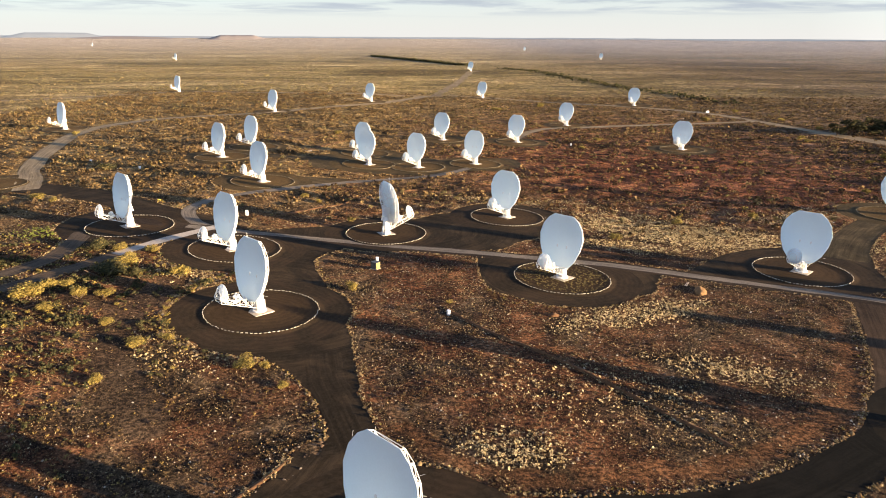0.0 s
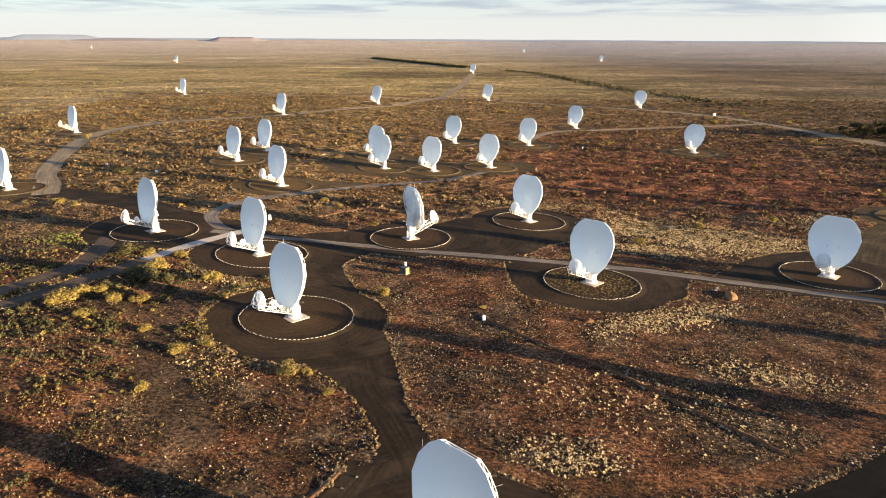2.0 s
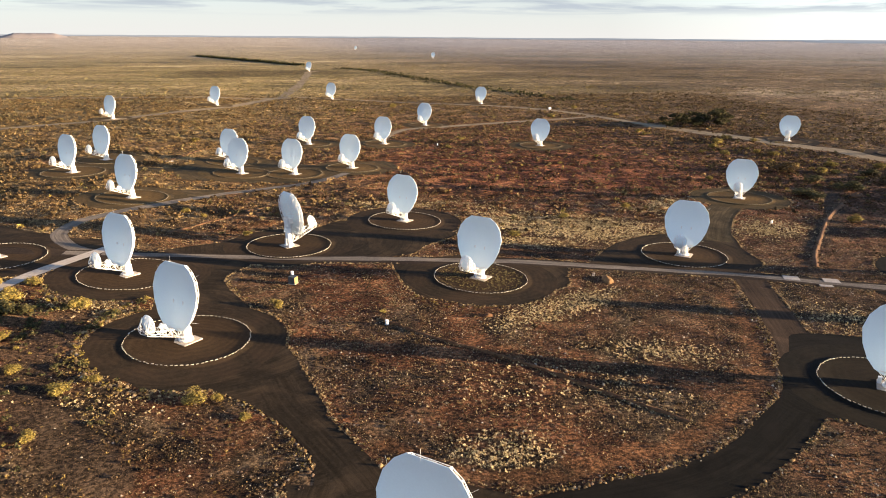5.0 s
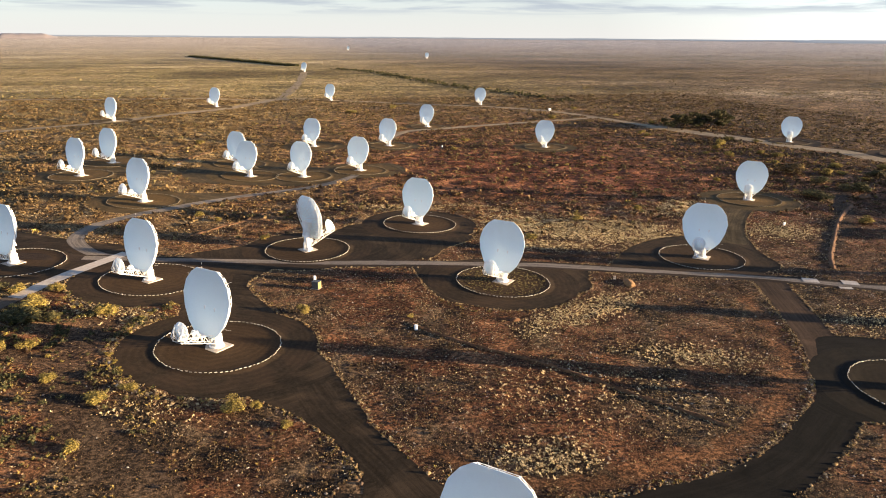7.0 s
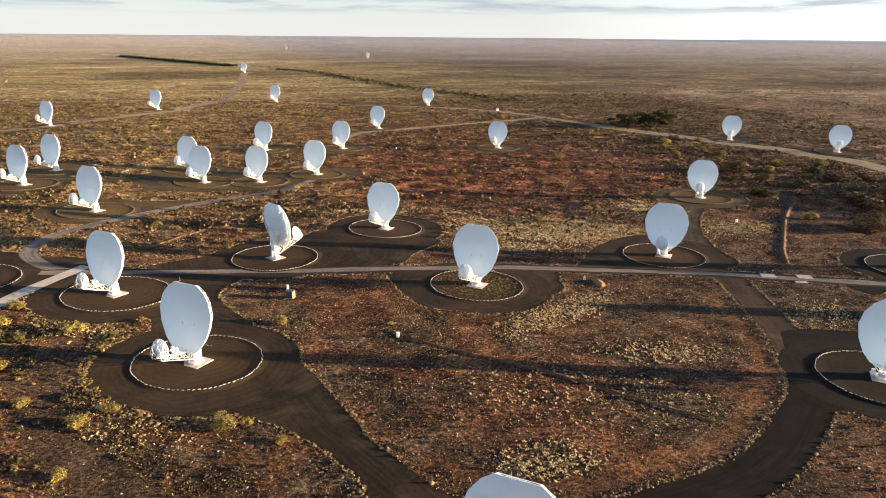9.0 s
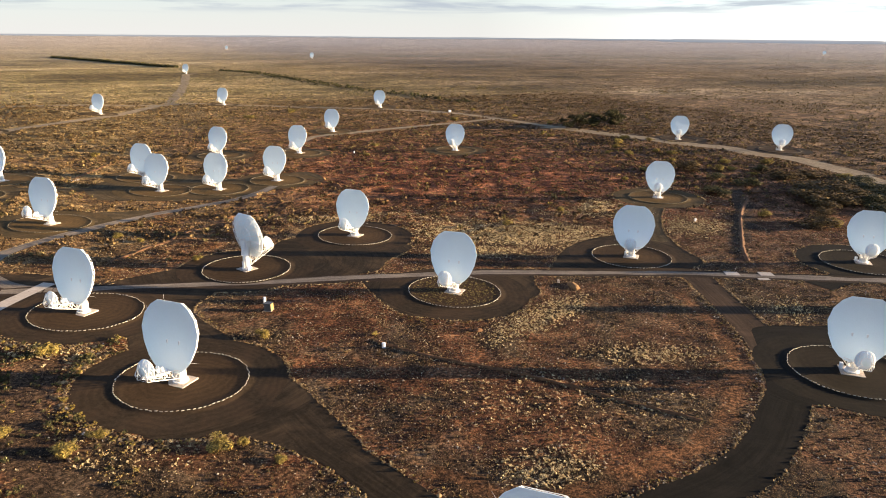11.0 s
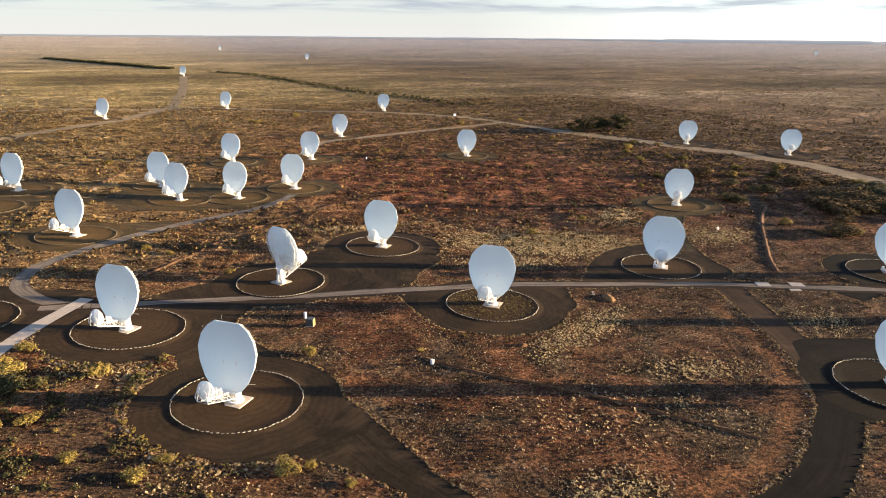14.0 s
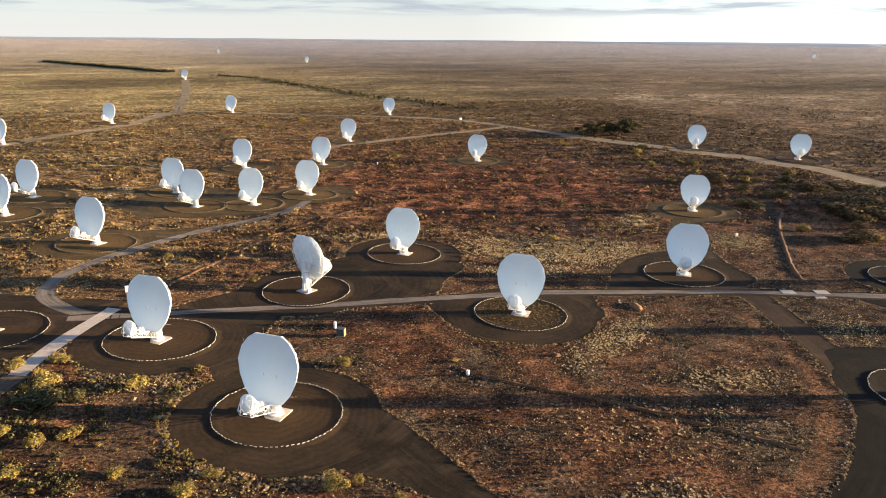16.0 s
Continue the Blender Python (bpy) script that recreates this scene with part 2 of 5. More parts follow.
def stone_material(name, stops):
    m, nt, b = mat(name, 0.9)
    info = nt.nodes.new("ShaderNodeObjectInfo").outputs["Random"]
    isl = nt.nodes.new("ShaderNodeNewGeometry").outputs["Random Per Island"]
    s = nt.nodes.new("ShaderNodeMath"); s.operation = "ADD"
    nt.links.new(info, s.inputs[0]); nt.links.new(isl, s.inputs[1])
    f = nt.nodes.new("ShaderNodeMath"); f.operation = "FRACT"
    nt.links.new(s.outputs[0], f.inputs[0])
    c = ramp_of(nt, f.outputs[0], stops)
    n = noise_tex(nt, 6.0, 4)
    c = mixed(nt, 0.5, c, ramp_of(nt, n, [(0.3, grey(0.65)), (0.7, grey(1.2))]), "MULTIPLY")
    nt.links.new(c, b.inputs["Base Color"])
    return m


def pad_material(name="pad_gravel", tint=(1.0, 1.0, 1.0)):
    """Dark gravel combed into rings by tyres; fresh gravel is blacker, old gravel overgrown and olive."""
    m, nt, b = mat(name, 0.95, gloss=0.06)
    co = nt.nodes.new("ShaderNodeTexCoord").outputs["Object"]
    wide = noise_tex(nt, 0.09, 5, 0.6, 1.0)
    mid = noise_tex(nt, 0.8, 5, 0.65, 1.5)
    grain = noise_tex(nt, 9.0, 2, 0.6)
    w = nt.nodes.new("ShaderNodeTexWave")
    w.wave_type, w.rings_direction = "RINGS", "Z"
    w.inputs["Scale"].default_value, w.inputs["Distortion"].default_value = 0.19, 16.0
    w.inputs["Detail"].default_value, w.inputs["Detail Scale"].default_value = 3.0, 0.35
    nt.links.new(co, w.inputs["Vector"])
    c = ramp_of(nt, mid, [(0.3, (0.0167, 0.0117, 0.0074)), (0.7, (0.0394, 0.0275, 0.0168))])
    c = mixed(nt, ramp_of(nt, wide, [(0.42, grey(0)), (0.70, grey(0.8))]), c, (0.050, 0.0310, 0.0180))
    away = nt.nodes.new("ShaderNodeVectorMath"); away.operation = "LENGTH"
    flat = nt.nodes.new("ShaderNodeVectorMath"); flat.operation = "MULTIPLY"
    flat.inputs[1].default_value = (1, 1, 0)
    nt.links.new(co, flat.inputs[0]); nt.links.new(flat.outputs[0], away.inputs[0])
    rim = nt.nodes.new("ShaderNodeMapRange")
    rim.inputs["From Min"].default_value, rim.inputs["From Max"].default_value, rim.inputs["To Min"].default_value, rim.inputs["To Max"].default_value = 10.5, 12.8, 0.55, 0.0
    nt.links.new(away.outputs["Value"], rim.inputs["Value"])
    c = mixed(nt, rim.outputs[0], c, mixed(nt, mid, (0.026, 0.0160, 0.0080), (0.070, 0.0400, 0.0190)))
    c = mixed(nt, 0.15, c, ramp_of(nt, w.outputs["Fac"], [(0.2, grey(0.5)), (0.8, grey(1.5))]), "MULTIPLY")
    c = mixed(nt, 0.6, c, ramp_of(nt, grain, [(0.3, grey(0.6)), (0.7, grey(1.35))]), "MULTIPLY")
    c = mixed(nt, 1.0, c, tint, "MULTIPLY")
    nt.links.new(c, b.inputs["Base Color"])
    h = nt.nodes.new("ShaderNodeMath"); h.operation = "MULTIPLY_ADD"; h.inputs[1].default_value = 0.12
    nt.links.new(w.outputs["Fac"], h.inputs[0]); nt.links.new(grain, h.inputs[2])
    bumped(nt, b, h.outputs[0], 0.4, 0.045)
    return m


PAD = pad_material()
BLACKPAD = pad_material("fresh_pad_gravel", (0.42, 0.50, 0.58))
OLDPAD = pad_material("old_pad_gravel", (2.1, 2.1, 1.6))
SOIL = soil_material()
GRAVEL = gravel_material("dark_gravel", (0.0155, 0.0111, 0.0071), (0.0328, 0.0235, 0.0148), (0.0709, 0.0463, 0.0260))
OLDGRAVEL = gravel_material("old_gravel", (0.0300, 0.0227, 0.0130), (0.0630, 0.0463, 0.0248), (0.1200, 0.0812, 0.0413))
DUSTLANE = gravel_material("dusty_gravel", (0.030, 0.0195, 0.0125), (0.056, 0.0360, 0.0230), (0.080, 0.0480, 0.0290))
BLACKGRAVEL = gravel_material("fresh_black_gravel", (0.0052, 0.0046, 0.0038), (0.0100, 0.0086, 0.0070), (0.017, 0.0135, 0.0105))
ROAD = gravel_material("grey_road", (0.1090, 0.0902, 0.0740), (0.1810, 0.1496, 0.1210), (0.2169, 0.1716, 0.1290))
SHOULDER = gravel_material("road_shoulder", (0.020, 0.0135, 0.010), (0.038, 0.026, 0.018), (0.06, 0.04, 0.025))
DIRT = gravel_material("dirt_track", (0.1630, 0.1180, 0.0740), (0.2640, 0.2000, 0.1260), (0.3050, 0.2360, 0.1490))
BROWN = gravel_material("brown_track", (0.058, 0.043, 0.031), (0.101, 0.074, 0.053), (0.140, 0.094, 0.062))
WHITE = painted_white("white_paint", (0.82, 0.81, 0.79))
FACE = painted_white("reflector_paint", (0.84, 0.935, 0.955), 0.5, 0.03)
CONCRETE = plain("pale_concrete", (0.306, 0.255, 0.212), (0.442, 0.383, 0.323), 1.4)
STRAW = leafy("dry_straw", [(0.0, (0.165, 0.102, 0.042)), (0.5, (0.34, 0.24, 0.115)), (1.0, (0.60, 0.50, 0.315))])
GOLD = leafy("golden_straw", [(0.0, (0.085, 0.056, 0.017)), (0.5, (0.235, 0.155, 0.045)), (1.0, (0.44, 0.32, 0.115))])
FARSCRUB = leafy("far_scrub", [(0.0, (0.0800, 0.0544, 0.0279)), (0.6, (0.1920, 0.1280, 0.0620)), (1.0, (0.3200, 0.2240, 0.1085))])
SCRUB = leafy("dark_scrub", [(0.0, (0.029, 0.021, 0.012)), (0.6, (0.082, 0.053, 0.026)), (1.0, (0.139, 0.090, 0.045))])
OLIVE = leafy("olive_leaves", [(0.0, (0.0580, 0.0456, 0.0132)), (0.5, (0.1950, 0.1460, 0.0396)), (1.0, (0.4000, 0.2930, 0.0792))])
FAROLIVE = leafy("olive_scrub", [(0.0, (0.0680, 0.0527, 0.0243)), (0.5, (0.1403, 0.1105, 0.0450)), (1.0, (0.2295, 0.1785, 0.0792))])
CREAM = leafy("bleached_straw", [(0.0, (0.3834, 0.2685, 0.1235)), (0.5, (0.6540, 0.5048, 0.2766)), (1.0, (0.8570, 0.7196, 0.4643))])
GREEN = leafy("fresh_grass", [(0.0, (0.082, 0.098, 0.021)), (1.0, (0.213, 0.230, 0.049))])
GREYLEAF = leafy("grey_brown_leaves", [(0.0, (0.0322, 0.0207, 0.0081)), (0.5, (0.0846, 0.0536, 0.0203)), (1.0, (0.1693, 0.1105, 0.0405))])
BRUSH = leafy("brown_brush", [(0.0, (0.050, 0.030, 0.014)), (0.5, (0.115, 0.072, 0.031)), (0.85, (0.175, 0.117, 0.050)), (1.0, (0.25, 0.175, 0.078))])
RUSTBRUSH = leafy("rust_brown_brush", [(0.0, (0.040, 0.018, 0.008)), (0.6, (0.100, 0.046, 0.019)), (1.0, (0.19, 0.100, 0.042))])
DARKLEAF = leafy("dark_leaves", [(0.0, (0.0216, 0.0243, 0.0104)), (0.6, (0.0607, 0.0554, 0.0234)), (1.0, (0.1323, 0.1053, 0.0429))])
BARK = plain("bark", (0.06, 0.04, 0.025), (0.14, 0.10, 0.07), 8.0)
BOULDER = stone_material("orange_boulder", [(0.0, (0.070, 0.038, 0.014)), (0.5, (0.21, 0.125, 0.050)), (1.0, (0.42, 0.29, 0.145))])
STONES = stone_material("field_stone", [(0.0, (0.0618, 0.0333, 0.0204)), (0.55, (0.1822, 0.1200, 0.0756)), (0.8, (0.3326, 0.2632, 0.1890)), (1.0, (0.4910, 0.4180, 0.3251))])
DUSTSTONE = stone_material("dusty_stone", [(0.0, (0.10, 0.080, 0.052)), (1.0, (0.24, 0.20, 0.14))])
KERBSTONE = stone_material("whitewashed_stone", [(0.0, (0.265, 0.234, 0.179)), (1.0, (0.515, 0.468, 0.374))])
BERM = plain("loose_red_earth", (0.070, 0.034, 0.016), (0.165, 0.083, 0.038), 0.9, 0.95, 0.6)
HEAP = plain("orange_sand", (0.1440, 0.0756, 0.0302), (0.2448, 0.1404, 0.0590), 1.2, 0.95, 0.4)
YELLOW = plain("yellow_paint", (0.50, 0.33, 0.06), (0.62, 0.44, 0.10), 2.0, 0.6, 0.1)
STEEL = plain("dark_steel", (0.05, 0.05, 0.05), (0.10, 0.10, 0.10), 3.0, 0.5, 0.1)
HILLROCK = plain("hill_scrub", (0.22, 0.185, 0.170), (0.28, 0.235, 0.215), 0.02, 0.95, 0.2)

# glow added to far hills and ridges in place of distance haze
HAZERIDGE = plain("haze_ridge", (0.060, 0.066, 0.075), (0.080, 0.085, 0.092), 0.01, 0.95, 0.05)
HAZERIDGE.node_tree.nodes["Principled BSDF"].inputs["Emission Color"].default_value = (0.62, 0.65, 0.70, 1)
HAZERIDGE.node_tree.nodes["Principled BSDF"].inputs["Emission Strength"].default_value = 0.09


# ---- ground ----
KX = [-400, -160, -100, -75, -40, -18, 14, 40, 100, 170, 420]
KZ = [3.6, 3.6, 3.5, 2.4, 0.15, -0.45, -0.6, -1.5, -2.6, -2.6, -2.6]


def smooth(u):
    u = np.clip(u, 0.0, 1.0)
    return u * u * (3 - 2 * u)


def ground_z(x, y):
    """Height of the ground: a gentle fall to +x, flat far out, rising to a low rim at the horizon."""
    x, y = np.asarray(x, float), np.asarray(y, float)
    kx, kz = np.array(KX, float), np.array(KZ, float)
    slope = np.zeros(len(kx))
    slope[1:-1] = (kz[2:] - kz[:-2]) / (kx[2:] - kx[:-2])
    c = np.clip(x, -399, 419)
    k = np.clip(np.searchsorted(kx, c) - 1, 0, len(kx) - 2)
    h = kx[k + 1] - kx[k]
    u = (c - kx[k]) / h
    z = kz[k] * (2 * u**3 - 3 * u * u + 1) + slope[k] * h * (u**3 - 2 * u * u + u) + kz[k + 1] * (3 * u * u - 2 * u**3) + slope[k + 1] * h * (u**3 - u * u)
    r = np.hypot(x, y)
    z = z * (1 - smooth((r - 500) / 900))
    rim = np.clip((r - 2700) / 2000, 0, 1)
    return z + RIM * rim**1.6


RIM = 45.0


# grid over the array: what is built over, and small humps of the open soil
GX0, GX1, GY0, GY1, CELL = -330.0, 480.0, 20.0, 900.0, 0.5
GRID = (int((GY1 - GY0) / CELL), int((GX1 - GX0) / CELL))
BLOCKED = np.zeros(GRID, bool)
RELIEF = np.zeros(GRID, np.float32)


def relief(x, y):
    """Height of the humps above the smooth ground."""
    u = np.clip((np.asarray(x, float) - GX0) / CELL - 0.5, 0, GRID[1] - 1.001)
    v = np.clip((np.asarray(y, float) - GY0) / CELL - 0.5, 0, GRID[0] - 1.001)
    i, j = u.astype(int), v.astype(int)
    a, b = u - i, v - j
    return (RELIEF[j, i] * (1 - a) + RELIEF[j, i + 1] * a) * (1 - b) + (RELIEF[j + 1, i] * (1 - a) + RELIEF[j + 1, i + 1] * a) * b


def surface_z(x, y):
    return ground_z(x, y) + relief(x, y)


def gz(x, y):
    return float(surface_z(x, y))


def mesh_from(name, verts, faces, material, smooth_shade=False):
    me = bpy.data.meshes.new(name)
    verts = np.asarray(verts, np.float32)
    faces = np.asarray(faces, np.int32)
    me.vertices.add(len(verts))
    me.vertices.foreach_set("co", verts.ravel())
    n = faces.shape[1]
    me.loops.add(faces.size)
    me.loops.foreach_set("vertex_index", faces.ravel())
    me.polygons.add(len(faces))
    me.polygons.foreach_set("loop_start", np.arange(0, faces.size, n, dtype=np.int32))
    me.polygons.foreach_set("loop_total", np.full(len(faces), n, np.int32))
    me.update(calc_edges=True)
    me.validate()
    if smooth_shade:
        me.polygons.foreach_set("use_smooth", np.ones(len(faces), bool))
    me.materials.append(material)
    return me


def spaced(bands, far=4900, growth=1.16):
    """Grid lines: each band from its start to the next one at its own step, then ever wider out to far on both sides."""
    xs = []
    for (lo, step), (hi, _) in zip(bands, bands[1:]):
        xs += list(np.linspace(lo, hi, round((hi - lo) / step), endpoint=False))
    xs.append(bands[-1][0])
    step = bands[-2][1]
    while xs[-1] < far:
        step *= growth
        xs.append(xs[-1] + step)
    step = bands[0][1]
    while xs[0] > -far:
        step *= growth
        xs.insert(0, xs[0] - step)
    return np.array(xs)


def build_ground():
    xs = spaced(((-200, 1.8), (-120, 0.85), (140, 1.5), (330, 0)))
    ys = spaced(((58, 0.85), (215, 1.4), (420, 3.5), (700, 0)))
    X, Y = np.meshgrid(xs, ys)
    Z = surface_z(X, Y)
    nx, ny = len(xs), len(ys)
    v = np.stack([X.ravel(), Y.ravel(), Z.ravel()], 1)
    i = (np.arange(ny - 1)[:, None] * nx + np.arange(nx - 1)[None, :]).ravel()
    f = np.stack([i, i + 1, i + 1 + nx, i + nx], 1)
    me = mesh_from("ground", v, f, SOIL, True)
    for name, strips in (("red_earth", RED_STRIPS), ("worn", WORN_STRIPS)):
        me.attributes.new(name, "FLOAT", "POINT").data.foreach_set("value", bare(strips, v[:, 0], v[:, 1]).astype(np.float32))
    ob = new("ground", me)
    tagged(ob, "red-brown semi-desert soil reaching to the horizon", "ground", kind="structure")


LAYER = {"yard": 0.055, "road": 0.074}


def next_layer(kind):
    LAYER[kind] += 0.0006
    return LAYER[kind]


def resample(points, step):
    """Points of a smooth curve through the given ones, about step metres apart."""
    p = [Vector((a, b, 0)) for a, b in points]
    out = []
    for i in range(len(p) - 1):
        a, b = p[i], p[i + 1]
        before, after = p[max(i - 1, 0)], p[min(i + 2, len(p) - 1)]
        n = max(1, int((b - a).length / step))
        for k in range(n):
            u = k / n
            q = 0.5 * ((2 * a) + (b - before) * u + (2 * before - 5 * a + 4 * b - after) * u * u + (3 * a - before - 3 * b + after) * u**3)
            out.append((q.x, q.y))
    out.append(tuple(points[-1]))
    return np.array(out)


SOLID = []  # what no plant grows on: ("line", pts, half width), ("disc", x, y, r), ("poly", pts)


def strip(name, points, width, material, label, category="road", step=2.0, ragged=0.25, clear=True, across=4):
    c = resample(points, step)
    d = np.gradient(c, axis=0)
    d /= np.linalg.norm(d, axis=1)[:, None] + 1e-9
    nrm = np.stack([-d[:, 1], d[:, 0]], 1)
    rng = np.random.RandomState(len(points) * 7 + int(abs(points[0][0])))
    lift = next_layer("yard" if material in (GRAVEL, BLACKGRAVEL, OLDGRAVEL, DUSTLANE) else "road")
    rows = []
    for k in range(across + 1):
        s = (k / across - 0.5) * width
        edge = 1.4 * ragged * np.convolve(rng.randn(len(c) + 4), np.ones(5) / 5 ** 0.5, "valid") * 0.6 if k in (0, across) else 0
        q = c + nrm * (s + edge)[:, None] if k in (0, across) else c + nrm * s
        rows.append(np.stack([q[:, 0], q[:, 1], ground_z(q[:, 0], q[:, 1]) + lift], 1))
    v = np.concatenate(rows)
    n = len(c)
    i = (np.arange(across)[:, None] * n + np.arange(n - 1)[None, :]).ravel()
    f = np.stack([i, i + 1, i + 1 + n, i + n], 1)[:, ::-1]
    me = mesh_from(name, v, f, material, True)
    run = np.concatenate([[0], np.cumsum(np.hypot(*np.diff(c, axis=0).T))])
    uv = np.stack([np.tile(run * 0.035, across + 1), np.repeat(np.linspace(0, width * 1.1, across + 1), n)], 1)
    idx = np.zeros(len(me.loops), int)
    me.loops.foreach_get("vertex_index", idx)
    me.uv_layers.new(name="run").data.foreach_set("uv", uv[idx].ravel())
    ob = new(name, me)
    tagged(ob, label, category, kind="structure")
    if clear:
        SOLID.append(("line", c, width / 2 + (2.5 if material is DIRT else 0.2)))
    return ob


def disc(name, x, y, r, material, label, category="pavement", ragged=0.3, clear=True):
    lift = 0.068 + 0.0008 * (int(abs(x) + abs(y)) % 4)
    n = 72
    # a low worn ridge carries the ring of stones
    prof = [(1.6, 0), (3.6, 0), (6.0, 0), (8.5, 0), (10.6, 0.02), (11.8, 0.09), (12.5, 0.20), (13.05, 0.20), (13.45, 0.0), (14.5, -0.01), (15.6, 0), (r, 0)]
    rings = len(prof)
    rng = np.random.RandomState(int(abs(x * 3 + y)))
    a = np.linspace(0, 2 * np.pi, n, endpoint=False)
    wob = ragged * (np.sin(a * 3 + x) + 0.6 * np.sin(a * 7 + y) + 0.5 * rng.randn(n))
    v = [(0.0, 0.0, gz(x, y) + lift)]
    for k in range(1, rings + 1):
        rr = prof[k - 1][0] + (wob if k == rings else 0)
        px, py = x + rr * np.cos(a), y + rr * np.sin(a)
        v += list(zip(px - x, py - y, ground_z(px, py) + lift + prof[k - 1][1]))
    f = []
    tri = [(0, 1 + i, 1 + (i + 1) % n, 1 + (i + 1) % n) for i in range(n)]
    me = bpy.data.meshes.new(name)
    quads = [(1 + k * n + i, 1 + (k + 1) * n + i, 1 + (k + 1) * n + (i + 1) % n, 1 + k * n + (i + 1) % n) for k in range(rings - 1) for i in range(n)]
    me.from_pydata(v, [], [t[:3] for t in tri] + quads)
    me.materials.append(material)
    me.polygons.foreach_set("use_smooth", [True] * len(me.polygons))
    ob = new(name, me)
    ob.location = (x, y, 0)
    tagged(ob, label, category, kind="structure")
    if clear:
        SOLID.append(("disc", x, y, r))
    return ob


def inside(poly, x, y):
    poly = np.asarray(poly, float)
    hit = np.zeros(np.shape(x), bool)
    j = len(poly) - 1
    for i in range(len(poly)):
        xi, yi = poly[i]
        xj, yj = poly[j]
        cross = ((yi > y) != (yj > y)) & (x < (xj - xi) * (y - yi) / (yj - yi + 1e-12) + xi)
        hit ^= cross
        j = i
    return hit


def apron(name, outline, material, label):
    """A flat yard with a smooth outline, laid on the ground."""
    c = resample(list(outline) + [outline[0]], 2.0)[:-1]
    lift = next_layer("yard")
    bm = bmesh.new()
    vs = [bm.verts.new((x, y, 0)) for x, y in c]
    bm.faces.new(vs)
    bmesh.ops.triangulate(bm, faces=bm.faces[:])
    for _ in range(6):
        long = [e for e in bm.edges if e.calc_length() > 3.0]
        if not long:
            break
        bmesh.ops.subdivide_edges(bm, edges=long, cuts=1)
        bmesh.ops.triangulate(bm, faces=[f for f in bm.faces if len(f.verts) > 3])
    for v in bm.verts:
        v.co.z = gz(v.co.x, v.co.y) + lift
    bmesh.ops.recalc_face_normals(bm, faces=bm.faces[:])
    if sum(f.normal.z for f in bm.faces) < 0:
        bmesh.ops.reverse_faces(bm, faces=bm.faces[:])
    me = bpy.data.meshes.new(name)
    bm.to_mesh(me)
    bm.free()
    me.materials.append(material)
    co = np.zeros(len(me.vertices) * 3)
    me.vertices.foreach_get("co", co)
    co = co.reshape(-1, 3)
    idx = np.zeros(len(me.loops), int)
    me.loops.foreach_get("vertex_index", idx)
    mx, my = c.mean(axis=0)
    rad, ang = np.hypot(co[:, 0] - mx, co[:, 1] - my), np.arctan2(co[:, 1] - my, co[:, 0] - mx)
    me.uv_layers.new(name="run").data.foreach_set("uv", np.stack([np.abs(ang), rad * 0.8], 1)[idx].ravel())
    ob = new(name, me)
    tagged(ob, label, "yard", kind="structure")
    SOLID.append(("poly", c))
    return ob


# antennas: foot x, y and radius of the gravel pad (0: none built)
FACING = 136.0
ANTENNAS = [
    (-5.4, 68.0, 20), (-41.0, 145.5, 20.5), (-60.0, 189.3, 20), (-97.5, 206, 20), (22.6, 236.8, 20.5), (32.2, 173.7, 21),
    (101.5, 184, 20), (-75.3, 280.6, 20), (-108.5, 333, 18), (-101.5, 365, 18), (-37.0, 334.5, 20), (-42.6, 366, 19), (-12.7, 330.5, 20),
    (15.5, 341.8, 20), (-1.2, 423.8, 19), (44.4, 423.5, 19), (90.1, 516, 18), (139.6, 405, 20), (180.8, 672.8, 18), (38.6, 736, 16), (44.5, 1290, 0),
    (-69.8, 655, 17), (-133.5, 544, 17), (-283, 744, 16), (-238, 432, 17), (-676, 1776, 0), (-1547, 3120, 0), (327, 3010, 0),
    (433, 2004, 0), (169.3, 250.3, 20), (308.7, 392.2, 20), (337, 330, 20), (167.8, 149.9, 20), (93.3, 98.7, 20), (-178.6, 264.7, 20), (2443, 1959, 0),
    # unseen antenna, added for the long shadow band it casts over the field
    (200, 97, 20),
]
TURNED = (-18.3, 213.0, 20)

pad_label = "circular dark gravel pad round a dish antenna"
for x, y, r in ANTENNAS + [TURNED]:
    if r:
        disc("gravel_pad", x, y, r, BLACKPAD if (x, y) in ((93.3, 98.7), (167.8, 149.9)) else OLDPAD if y > 240 and x < 250 else PAD, pad_label)
JUNCTION = [(-21.6, 110.3), (-19.0, 102.6), (-17.8, 96.6), (-17.9, 91.1), (-19.4, 86.4), (-21.5, 82.6), (-23.6, 79.9), (-24, 66), (-6, 68), (-4, 84), (-10, 95), (-12.5, 101)]
apron("gravel_apron_1", [(-74, 206), (-30, 201), (-36, 184), (-28.3, 161), (-22.5, 144.5), (-18.9, 132), (-15.9, 117.6), (-14.6, 110), (-19, 104.5), (-23.1, 109.1), (-27.1, 114.6), (-31.6, 119.5), (-36.2, 122.5), (-42.9, 123.1), (-50, 128), (-52, 150), (-51.5, 171), (-62, 172), (-80, 186)],
      GRAVEL, "dark gravel yard joining two antenna pads to the road")
apron("gravel_apron_2", [(-58, 210), (-40, 219), (-11, 231), (0, 240), (20, 235), (37, 220), (24, 206), (12, 196), (-30, 204)], GRAVEL, "dark gravel yard between antenna pads and road")
apron("gravel_apron_3", [(68, 181), (76, 190), (87, 200), (103, 207), (121, 206), (130, 201.5), (124, 186), (118, 169), (95, 171.5)], GRAVEL, "dark gravel yard beside the road")
